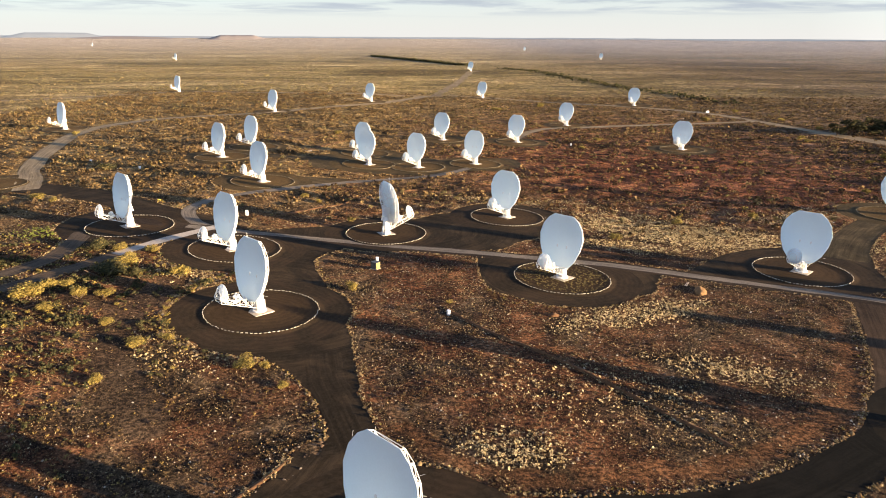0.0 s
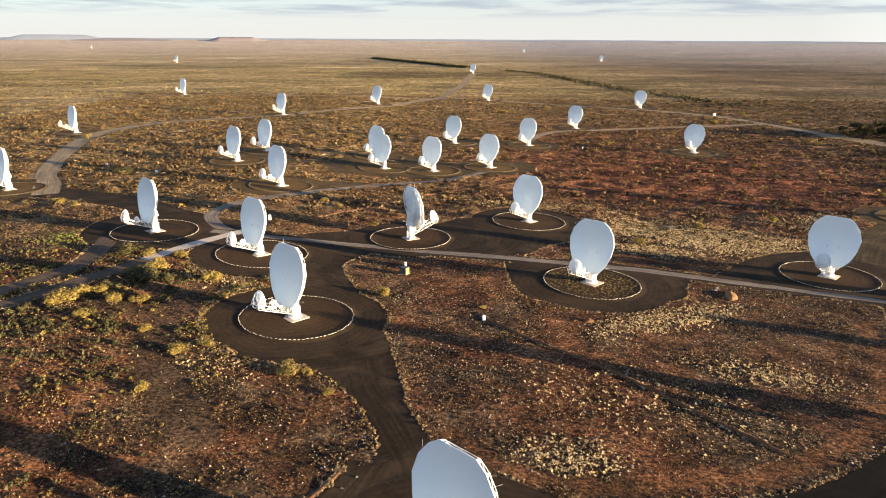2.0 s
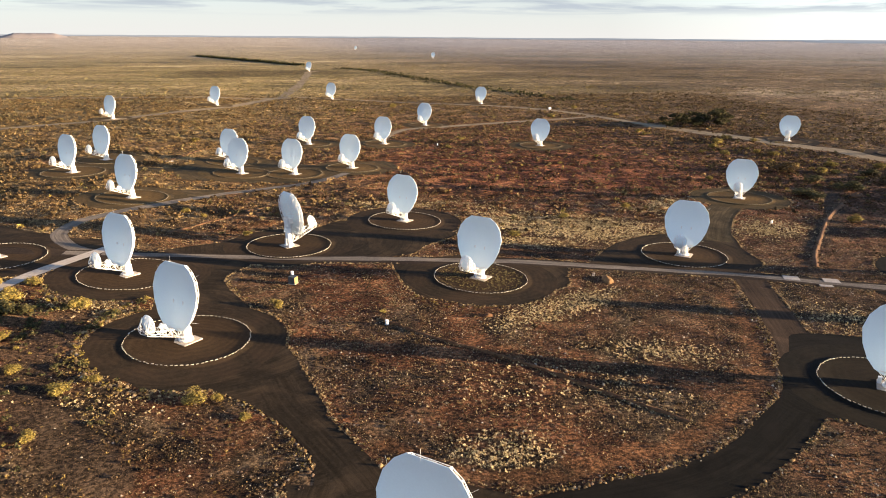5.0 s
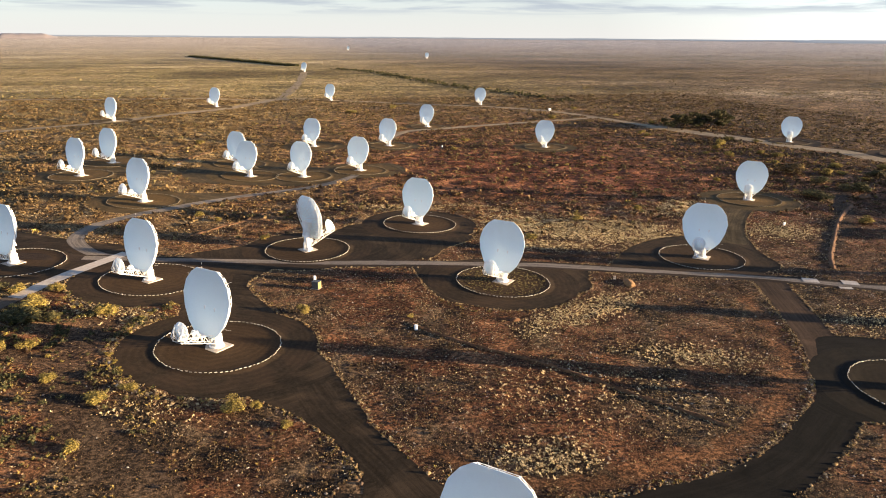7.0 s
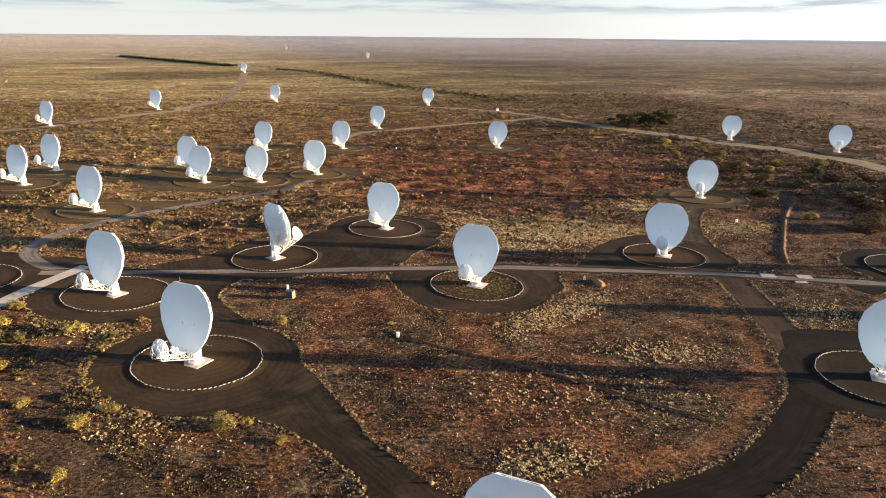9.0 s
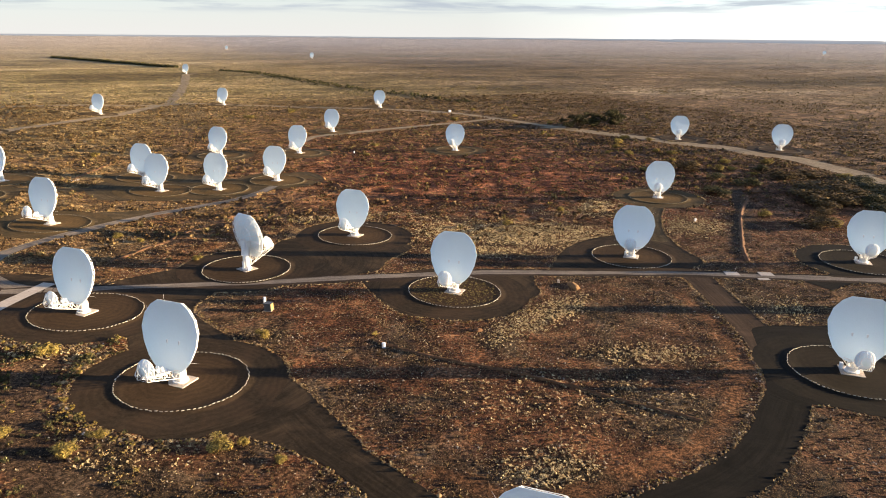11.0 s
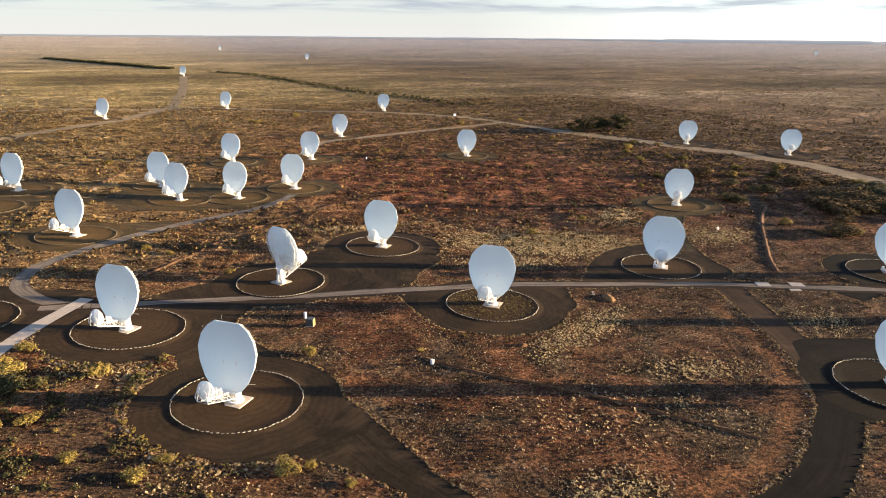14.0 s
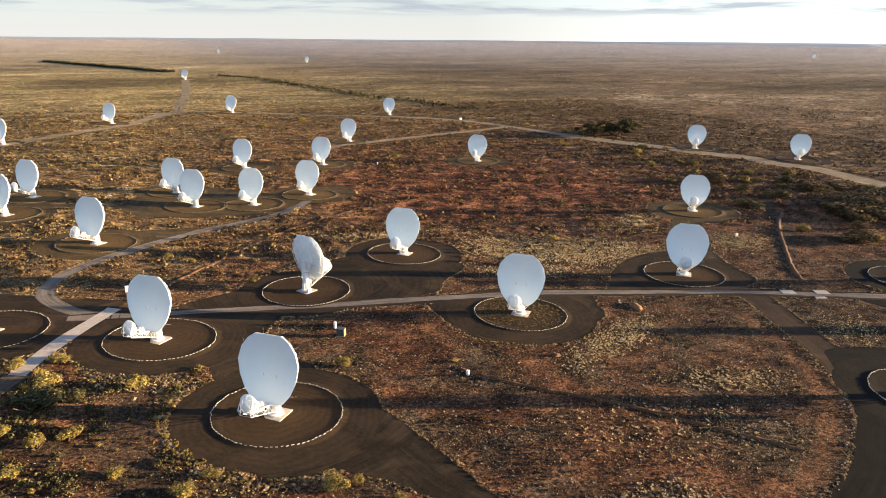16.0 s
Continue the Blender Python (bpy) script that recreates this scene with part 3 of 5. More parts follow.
apron("gravel_apron_4", [(-62, 318), (-66, 345), (-40, 380), (0, 352), (34, 362), (36, 335), (10, 322), (-10, 310), (-40, 314)], OLDGRAVEL, "dark gravel yard joining three antenna pads")
apron("gravel_apron_5", [(10, 189), (56, 180), (57, 172), (50, 162), (15, 160)], GRAVEL, "dark gravel yard beside the road")
apron("gravel_apron_7", JUNCTION, GRAVEL, "dark gravel where two lanes join")
apron("gravel_apron_6", [(-80, 205), (-70, 214), (-86, 222), (-100, 232), (-118, 222), (-118, 200), (-100, 186), (-86, 192)], GRAVEL, "dark gravel yard at the road fork")

lane = "dark compacted gravel service lane"
strip("lane_1", [(-23.5, 125), (-21, 115), (-16.6, 104), (-13, 95), (-9, 84), (-6, 72)], 7.2, GRAVEL, lane, ragged=0.4)
strip("lane_2", [(-6, 72), (6, 76), (22, 77), (38, 79), (50, 83), (62, 90), (72, 97), (80, 106), (86, 114)], 8.4, BLACKGRAVEL, lane, ragged=0.4)
strip("lane_10", [(84, 112), (89, 120), (96, 134), (103, 150), (108, 162)], 8.6, DUSTLANE, lane, ragged=0.4)
apron("gravel_apron_8", [(66, 96), (77, 107), (87.5, 120), (92, 124.5), (99, 123.5), (107, 120), (114, 115), (112, 100), (94, 80), (78, 88)], BLACKGRAVEL, "fresh black gravel yard round an antenna pad")
# bare strips of soil where next to nothing grows: points and half width; red earth along the lanes, grey-brown where tyres have worn it
RED_STRIPS = [([(30, 88), (42, 89.5), (55, 96), (66, 104), (75, 113), (82, 125), (88, 138), (92, 150)], 2.2), ([(-6, 98), (3, 89), (12, 85.5), (24, 86), (32, 88)], 1.8)]
WORN_STRIPS = [([(-67, 160), (-68.5, 148), (-69, 138), (-67.5, 129), (-63, 119), (-56, 108), (-47, 97)], 4.5), ([(-92, 150), (-80, 145), (-70, 140)], 2.5), ([(150, 185), (185, 215), (215, 250), (240, 262)], 4.0)]


def bare(strips, x, y):
    """1 in the middle of the strips, 0 away from them, with an uneven edge."""
    x, y = np.asarray(x, float), np.asarray(y, float)
    out = np.zeros(x.shape)
    for points, half in strips:
        c = resample(points, 2.5)
        box = (x > c[:, 0].min() - 12) & (x < c[:, 0].max() + 12) & (y > c[:, 1].min() - 12) & (y < c[:, 1].max() + 12)
        if box.any():
            px, py = x[box], y[box]
            d = np.min(np.hypot(px[:, None] - c[None, :, 0], py[:, None] - c[None, :, 1]), 1)
            d = d + 0.5 * np.sin(px * 0.7 + 1.3 * np.sin(py * 0.45)) + 0.4 * np.sin(py * 1.1 + px * 0.4)
            out[box] = np.maximum(out[box], smooth((half + 0.9 - d) / 1.8))
    return out


strip("lane_3", [(160, 243), (147, 231), (133, 215), (120, 196)], 12, OLDGRAVEL, lane, ragged=0.4)
strip("lane_4", [(-18, 90), (-21.5, 80), (-29, 70), (-44, 55), (-60, 35)], 8, GRAVEL, lane, ragged=0.4)
strip("lane_5", [(-70, 212), (-100, 226), (-121, 243), (-151, 257), (-175, 264)], 15, GRAVEL, lane, ragged=0.6)
strip("lane_6", [(-128, 340), (-105, 345), (-75, 340), (-50, 338)], 9, OLDGRAVEL, lane, ragged=0.6)
strip("lane_7", [(160, 150), (150, 143), (135, 140)], 8, BLACKGRAVEL, lane, ragged=0.4)
strip("lane_8", [(-75, 284), (-60, 288), (-42, 290)], 16, OLDGRAVEL, lane, ragged=0.6)
dirt = "pale brown dirt track"
strip("track_1", [(-108, 199), (-104, 178), (-106, 166), (-111, 155), (-118, 140)], 6, BROWN, "brown dirt track")
strip("track_2", [(-160, 256), (-172, 280), (-185, 303), (-210, 372), (-221, 412), (-222, 440), (-215, 465), (-202, 490), (-178, 509), (-130, 544), (-66, 634), (-12, 745), (64, 725), (118, 692), (180, 656), (230, 597), (262, 490), (288, 418), (303, 370), (312, 350), (309, 322), (318, 305), (315, 285), (311, 268), (305, 245), (292, 215)],
      9.0, DIRT, dirt, step=4, ragged=0.5)
strip("track_8", [(259, 486), (276, 440), (288, 412), (299, 372), (312, 350), (311, 325), (318, 304), (313, 275), (307, 250)], 15, DIRT, dirt, step=4, ragged=0.8)
strip("track_3", [(-12, 752), (5, 880), (23, 1040), (44, 1280), (60, 1300)], 11, DIRT, dirt, step=15, ragged=0.8)
strip("track_5", [(44, 440), (70, 490), (120, 512), (165, 525), (244, 548)], 7, DIRT, dirt, step=6, ragged=0.8)
strip("track_6", [(-12, 742), (-120, 735), (-204, 738), (-262, 747), (-298, 732), (-323, 701), (-384, 644), (-520, 545), (-800, 380)], 11, DIRT, dirt, step=15, ragged=0.8)
strip("road_curve", [(-66, 206), (-77, 211), (-85, 222), (-87.5, 233), (-84, 246), (-70, 264), (-42, 290), (-12, 306), (2, 316), (12, 330)], 4.5, ROAD, "grey gravel road bending through the array")
strip("road_main", [(-100, 214), (-81, 209), (-61, 206.3), (-42, 204.5), (-12, 198), (19.5, 190.6), (45, 186.5), (70, 177.8), (102, 165.5), (126, 153), (143, 143.5), (200, 112), (300, 60), (500, -50)], 6.4, SHOULDER, "dark gravel shoulder of the road", ragged=0.3)
strip("road_main_crown", [(-81, 209), (-61, 206.6), (-42, 205), (-12, 198.6), (19.5, 191.4), (45, 186.9), (70, 178.2), (102, 165.8), (126, 153.2), (143, 143.7), (200, 112), (300, 60), (500, -50)], 3.4, ROAD, "pale grey gravel road through the array", ragged=0.25)


def slab(name, cx, cy, along, length, width, height, material, label, category, kind="structure"):
    """A bevelled slab resting on the ground."""
    bm = bmesh.new()
    bmesh.ops.create_cube(bm, size=1)
    for v in bm.verts:
        v.co = Vector((v.co.x * length, v.co.y * width, v.co.z * (height + 0.3) + (height - 0.3) / 2))
    bmesh.ops.bevel(bm, geom=bm.edges[:], offset=0.03, segments=1, affect="EDGES")
    me = bpy.data.meshes.new(name)
    bm.to_mesh(me)
    bm.free()
    me.materials.append(material)
    ob = new(name, me)
    ob.matrix_world = pose(cx, cy, gz(cx, cy), 0, 0, along)
    return tagged(ob, label, category, kind=kind)


strip("causeway", [(-89, 178), (-84, 189.5), (-78, 200.5), (-70, 213.5)], 3.8, CONCRETE, "pale concrete causeway meeting the road", ragged=0.1)
strip("track_7", [(-89, 178), (-96, 163), (-106, 145), (-120, 125)], 5, BROWN, "brown dirt track")


# ---- parts ----
def part(name, bm, material, parent, label=""):
    me = bpy.data.meshes.new(name)
    bm.to_mesh(me)
    bm.free()
    me.materials.append(material)
    ob = new(name, me)
    ob.parent = parent
    if label:
        ob["label"] = label
    return ob


def tube(bm, a, b, r, sides=5, r2=None):
    a, b = Vector(a), Vector(b)
    d = b - a
    m = Matrix.Translation((a + b) / 2) @ d.to_track_quat("Z", "Y").to_matrix().to_4x4()
    bmesh.ops.create_cone(bm, cap_ends=True, segments=sides, radius1=r, radius2=r if r2 is None else r2, depth=d.length, matrix=m)


def block(bm, centre, size, rot=None, bevel=0.0):
    m = Matrix.Translation(centre) @ (rot or Matrix.Identity(4)) @ Matrix.Diagonal((*size, 1))
    made = bmesh.ops.create_cube(bm, size=1, matrix=m)
    if bevel:
        vs = set(made["verts"])
        es = [e for e in bm.edges if e.verts[0] in vs and e.verts[1] in vs]
        bmesh.ops.bevel(bm, geom=es, offset=bevel, segments=2, affect="EDGES")


RIM_HALF = [(0.0, 3.2), (2.0, 3.4), (3.55, 4.25), (5.0, 6.0), (6.2, 8.8), (6.7, 11.8), (5.95, 14.5), (4.5, 16.4), (2.85, 17.5), (0.0, 17.6)]
RIM_Y, BOWL, MID, TILT_BACK = 1.55, 1.15, (0.0, 10.6), 0.142


def rim_points():
    right = RIM_HALF[1:-1]
    return right + [(-x, z) for x, z in reversed(right)]


def dish_point(px, pz, s, behind=0.0):
    """A point of the bowl: s is 0 at its middle and 1 on the rim."""
    return Vector((MID[0] + (px - MID[0]) * s, RIM_Y + TILT_BACK * (11.8 - MID[1] - (pz - MID[1]) * s) - BOWL * (1 - s * s) - behind, MID[1] + (pz - MID[1]) * s))


def build_antenna():
    root = new("dish_antenna")
    rim = rim_points()
    n = len(rim)
    # foundation
    bm = bmesh.new()
    block(bm, (0, 0, -0.2), (4.8, 4.8, 0.7), None, 0.04)
    part("foundation_slab", bm, CONCRETE, root, "square pale concrete foundation slab")
    # pedestal
    bm = bmesh.new()
    tube(bm, (0, 0, 0.1), (0, 0, 0.5), 1.55, 28)
    tube(bm, (0, 0, 0.4), (0, 0, 6.4), 1.15, 28, 0.98)
    tube(bm, (0, 0, 6.4), (0, 0, 6.75), 1.25, 28)
    for f in bm.faces:
        f.smooth = len(f.verts) == 4
    ped = part("pedestal", bm, WHITE, root, "tapered white steel pedestal")
    bm = bmesh.new()
    block(bm, (0, -1.27, 1.65), (0.85, 0.1, 2.0), None, 0.02)
    part("access_door", bm, WHITE, ped)
    bm = bmesh.new()
    block(bm, (1.95, -0.9, 0.75), (0.7, 0.9, 1.3), None, 0.04)
    part("cabinet", bm, WHITE, root, "white equipment cabinet on the slab")
    # head
    bm = bmesh.new()
    tube(bm, (0, 0, 6.75), (0, 0, 7.5), 1.2, 20)
    block(bm, (0, -0.1, 8.2), (2.0, 1.7, 1.9), None, 0.15)
    tube(bm, (-1.7, 0.1, 8.5), (1.7, 0.1, 8.5), 0.5, 16)
    for s in (-1, 1):
        block(bm, (1.45 * s, 0.2, 8.4), (0.4, 1.6, 2.0), None, 0.06)
    part("elevation_head", bm, WHITE, root)
    # elevation jack behind the pedestal
    bm = bmesh.new()
    tube(bm, (0, -1.3, 5.6), (0, -0.3, 9.9), 0.16, 8)
    tube(bm, (0, -1.5, 4.8), (0, -1.15, 6.4), 0.26, 8)
    part("elevation_jack", bm, WHITE, root)
    # reflector: a shallow bowl with a facetted outline
    bm = bmesh.new()
    rings = 7
    front, back = [], []
    for layer, behind in ((front, 0.0), (back, 0.07)):
        layer.append([bm.verts.new(dish_point(*MID, 0, behind))])
        for k in range(1, rings + 1):
            layer.append([bm.verts.new(dish_point(x, z, k / rings, behind)) for x, z in rim])
    for layer, flip in ((front, False), (back, True)):
        for i in range(n):
            j = (i + 1) % n
            tri = [layer[0][0], layer[1][i], layer[1][j]]
            bm.faces.new(tri if not flip else tri[::-1])
            for k in range(1, rings):
                q = [layer[k][i], layer[k + 1][i], layer[k + 1][j], layer[k][j]]
                bm.faces.new(q if not flip else q[::-1])
    for i in range(n):
        j = (i + 1) % n
        bm.faces.new([front[rings][i], back[rings][i], back[rings][j], front[rings][j]])
    for f in bm.faces:
        f.smooth = False
    bmesh.ops.recalc_face_normals(bm, faces=bm.faces[:])
    for f in bm.faces:
        f.smooth = abs(f.normal.y) > 0.5
    for i in range(n):
        for lay in (front, back):
            e = bm.edges.get((lay[rings][i], lay[rings][(i + 1) % n]))
            if e:
                e.smooth = False
    part("main_reflector", bm, FACE, root, "white facetted offset reflector")
    # truss behind it
    bm = bmesh.new()
    rimn = [dish_point(x, z, 0.985, 0.12) for x, z in rim]
    outn = [dish_point(x, z, 0.935, 0.85) for x, z in rim]
    midn = [dish_point(x, z, 0.50, 1.45) for x, z in rim]
    hub = [dish_point(x, z, 0.20, 1.6) for x, z in rim]
    skin = [dish_point(x, z, 0.66, 0.12) for x, z in rim]
    skin2 = [dish_point(x, z, 0.36, 0.12) for x, z in rim]
    for i in range(n):
        j = (i + 1) % n
        for a, b, r in ((rimn[i], rimn[j], 0.055), (rimn[i], outn[i], 0.05), (rimn[j], outn[i], 0.04), (outn[i], outn[j], 0.05), (outn[i], midn[i], 0.065), (outn[j], midn[i], 0.05),
                        (midn[i], midn[j], 0.05), (midn[i], hub[i], 0.055), (hub[i], hub[j], 0.07), (skin[i], outn[i], 0.045), (skin[i], midn[i], 0.045),
                        (skin[i], skin[j], 0.04), (skin2[i], midn[i], 0.045), (skin2[i], hub[i], 0.045), (skin[j], outn[i], 0.035), (skin2[j], midn[i], 0.035)):
            tube(bm, a, b, r, 4)
    part("back_truss", bm, WHITE, root, "white tubular steel backing truss")
    # feed boom
    bm = bmesh.new()
    bays = 6
    low, high = [], []
    for k in range(bays + 1):
        u = k / bays
        half = 1.15 + 0.35 * u
        y = 1.1 + u * 8.6
        zl, zh = 1.35 + 3.5 * u, 3.5 + 2.3 * u
        low.append([Vector((s * half * 0.8, y, zl)) for s in (-1, 1)])
        high.append([Vector((s * half, y + 0.15, zh)) for s in (-1, 1)])
    for k in range(bays + 1):
        tube(bm, low[k][0], low[k][1], 0.03, 4)
        tube(bm, high[k][0], high[k][1], 0.03, 4)
        for s in (0, 1):
            tube(bm, low[k][s], high[k][s], 0.04, 4)
            if k < bays:
                tube(bm, low[k][s], low[k + 1][s], 0.055, 5)
                tube(bm, high[k][s], high[k + 1][s], 0.055, 5)
                a, b = (low[k][s], high[k + 1][s]) if k % 2 else (high[k][s], low[k + 1][s])
                tube(bm, a, b, 0.042, 4)
        if k < bays:
            tube(bm, low[k][k % 2], low[k + 1][1 - k % 2], 0.022, 4)
    for s in (-1, 1):
        tube(bm, low[0][(s + 1) // 2], (s * 1.2, 0.3, 7.6), 0.12, 6)
        tube(bm, high[1][(s + 1) // 2], (s * 2.6, 3.0, 4.3), 0.09, 5)
        # struts that hold the lower rim
        side = [dish_point(s * px, pz, 0.97, 0.1) for px, pz in ((2.0, 3.5), (3.5, 4.3), (4.9, 6.0), (6.05, 8.8))]
        foot = [low[1][(s + 1) // 2], low[0][(s + 1) // 2], Vector((s * 1.1, 0.2, 3.6)), Vector((s * 1.2, 0.0, 6.2))]
        for a, b in zip(side, foot):
            tube(bm, a, b, 0.06, 5)
        for a, b in zip(side[1:], foot):
            tube(bm, a, b, 0.045, 5)
    part("feed_boom", bm, WHITE, root, "white lattice boom")
    # sub-reflector at the boom's end, hollow towards the main reflector
    turn = pose(0, 8.3, 6.6, 90)
    bm = bmesh.new()
    seg, rows = 22, 5
    def bowl(radius, deep, shift):
        g = [[bm.verts.new(turn @ Vector((0, 0, -deep + shift)))]]
        for k in range(1, rows + 1):
            u = k / rows
            g.append([bm.verts.new(turn @ Vector((radius * u * math.cos(2 * math.pi * i / seg), 1.12 * radius * u * math.sin(2 * math.pi * i / seg), -deep * (1 - u * u) + shift))) for i in range(seg)])
        for i in range(seg):
            j = (i + 1) % seg
            bm.faces.new([g[0][0], g[1][i], g[1][j]])
            for k in range(1, rows):
                bm.faces.new([g[k][i], g[k + 1][i], g[k + 1][j], g[k][j]])
        return g[rows]
    a, b = bowl(1.85, 0.55, 0.0), bowl(1.92, 0.6, -0.08)
    for i in range(seg):
        j = (i + 1) % seg
        bm.faces.new([a[i], a[j], b[j], b[i]])
    bmesh.ops.recalc_face_normals(bm, faces=bm.faces[:])
    for f in bm.faces:
        f.smooth = True
    sub = part("sub_reflector", bm, FACE, root, "small white hollow sub-reflector")
    bm = bmesh.new()
    for i in range(12):
        t = 2 * math.pi * i / 12
        p0 = turn @ Vector((1.9 * math.cos(t), 2.1 * math.sin(t), -0.15))
        p1 = turn @ Vector((0.9 * math.cos(t), 1.0 * math.sin(t), -1.35))
        t2 = 2 * math.pi * (i + 1) / 12
        p2 = turn @ Vector((0.9 * math.cos(t2), 1.0 * math.sin(t2), -1.35))
        p3 = turn @ Vector((1.9 * math.cos(t2), 2.1 * math.sin(t2), -0.15))
        m0 = turn @ Vector((1.45 * math.cos(t), 1.6 * math.sin(t), -0.85))
        m1 = turn @ Vector((1.45 * math.cos(t2), 1.6 * math.sin(t2), -0.85))
        for q0, q1 in ((p0, m0), (m0, p1), (p1, p2), (m0, p3), (p0, p3), (m0, m1)):
            tube(bm, q0, q1, 0.04, 4)
    for s in (0, 1):
        tube(bm, high[bays][s], turn @ Vector(((s * 2 - 1) * 1.2, 1.5, -0.5)), 0.08, 5)
        tube(bm, low[bays][s], turn @ Vector(((s * 2 - 1) * 0.9, 0.4, -1.3)), 0.08, 5)
    part("support_frame", bm, WHITE, sub)
    # receivers on their turntable
    bm = bmesh.new()
    tube(bm, (0, 5.0, 4.1), (0, 5.1, 4.3), 0.85, 18)
    for i, (dx, dy) in enumerate(((-0.5, -0.2), (0.5, -0.2), (0.0, 0.5))):
        tube(bm, (dx, 5.1 + dy, 4.7), (dx, 5.5 + dy, 5.75 - 0.15 * i), 0.24, 12, 0.30)
    block(bm, (0.0, 3.6, 3.9), (0.9, 0.7, 0.6), None, 0.06)
    part("receiver_turntable", bm, WHITE, root, "white drum carrying receivers")
    # lightning rods
    for a, b in (((0.6, 1.3, 17.5), (0.6, 1.3, 19.1)), ((5.2, 1.2, 15.2), (6.2, 0.2, 15.7)), ((-5.2, 1.2, 15.2), (-6.2, 0.2, 15.7)), ((4.7, 2.6, 6.0), (5.7, 1.0, 5.4)), ((-4.7, 2.6, 6.0), (-5.7, 1.0, 5.4))):
        bm = bmesh.new()
        tube(bm, a, b, 0.012, 5)
        part("lightning_rod", bm, WHITE, root)
    return root


ANT_LABEL = "white offset dish radio antenna on a tapered steel pedestal"
first = build_antenna()
x0, y0, _ = ANTENNAS[0]
first.matrix_basis = pose(x0, y0, gz(x0, y0) + 0.05, 0, 0, FACING)
tagged(first, ANT_LABEL, "radio antenna", "antennas of the array")
# two pedestals stand off the middle of their rings
OFF_CENTRE = {(-41.0, 145.5): (-0.45, -0.2), (-60.0, 189.3): (-0.7, -0.2)}
for x, y, r in ANTENNAS[1:]:
    size = 0.955 if y > 186 else 1.0
    dx, dy = OFF_CENTRE.get((x, y), (0.0, 0.0))
    x, y = x + dx, y + dy
    ob = copy_thing(first, pose(x, y, gz(x, y) + 0.05, 0, 0, FACING) @ Matrix.Diagonal((size, size, size, 1)))
    if not r:
        ob["label"] = "white dish radio antenna far out on the plain"
x, y, r = TURNED
ob = copy_thing(first, pose(x, y, gz(x, y) + 0.05, 0, 0, -61) @ Matrix.Diagonal((0.96, 0.96, 0.96, 1)))
ob["label"] = "white dish radio antenna turned away, its lattice back showing"


# ---- where plants grow ----


def stamp():
    ny, nx = BLOCKED.shape

    def window(x0, x1, y0, y1):
        i0, i1 = max(0, int((x0 - GX0) / CELL)), min(nx, int((x1 - GX0) / CELL) + 2)
        j0, j1 = max(0, int((y0 - GY0) / CELL)), min(ny, int((y1 - GY0) / CELL) + 2)
        if i1 <= i0 or j1 <= j0:
            return None
        X, Y = np.meshgrid(GX0 + (np.arange(i0, i1) + 0.5) * CELL, GY0 + (np.arange(j0, j1) + 0.5) * CELL)
        return slice(j0, j1), slice(i0, i1), X, Y

    for s in SOLID:
        if s[0] == "disc":
            w = window(s[1] - s[3], s[1] + s[3], s[2] - s[3], s[2] + s[3])
            if w:
                BLOCKED[w[0], w[1]] |= np.hypot(w[2] - s[1], w[3] - s[2]) < s[3]
        elif s[0] == "poly":
            p = np.asarray(s[1])
            w = window(p[:, 0].min(), p[:, 0].max(), p[:, 1].min(), p[:, 1].max())
            if w:
                BLOCKED[w[0], w[1]] |= inside(p, w[2], w[3])
        else:
            c, h = s[1], s[2]
            for a in c:
                w = window(a[0] - h - 1, a[0] + h + 1, a[1] - h - 1, a[1] + h + 1)
                if w:
                    BLOCKED[w[0], w[1]] |= np.hypot(w[2] - a[0], w[3] - a[1]) < h


stamp()


def lumps(rng, size):
    """A smooth random field over the grid with humps of that size, about -1 to 1."""
    ny, nx = int(GRID[0] * CELL / size) + 3, int(GRID[1] * CELL / size) + 3
    c = rng.uniform(-1, 1, (ny, nx)).astype(np.float32)
    u, v = np.arange(GRID[1]) * CELL / size, np.arange(GRID[0]) * CELL / size
    i, j = u.astype(int), v.astype(int)
    a, b = smooth(u - i).astype(np.float32)[None, :], smooth(v - j).astype(np.float32)[:, None]
    top = c[j][:, i] * (1 - a) + c[j][:, i + 1] * a
    low = c[j + 1][:, i] * (1 - a) + c[j + 1][:, i + 1] * a
    return top * (1 - b) + low * b


def shape_relief():
    """Humps and hollows of the open soil, and the low windrow that a grader leaves along each lane."""
    rng = np.random.RandomState(77)
    run = np.cumsum(np.cumsum(np.pad((~BLOCKED).astype(np.float32), ((4, 3), (4, 3)), mode="edge"), 0), 1)
    n = 7
    open_ = (run[n:, n:] - run[:-n, n:] - run[n:, :-n] + run[:-n, :-n]) / n**2
    open_ = open_[: GRID[0], : GRID[1]]
    Y = (GY0 + (np.arange(GRID[0]) + 0.5) * CELL)[:, None]
    X = (GX0 + (np.arange(GRID[1]) + 0.5) * CELL)[None, :]
    rough = 0.32 + 0.68 * smooth((Y - 205) / 40)
    h = 0.26 * lumps(rng, 9) * rough + 0.30 * lumps(rng, 4.2) * rough**1.6 + 0.07 * lumps(rng, 1.9)
    h += 0.10 * np.exp(-(((open_ - 0.86) / 0.09) ** 2)) * (0.6 + 0.5 * lumps(rng, 5)) * smooth((285 - Y) / 30)
    fade = smooth((X + 200) / 25) * smooth((330 - X) / 25) * smooth((Y - 58) / 6) * smooth((520 - Y) / 90)
    RELIEF[:] = h * np.clip((open_ - 0.72) / 0.2, 0, 1) * fade


shape_relief()
build_ground()


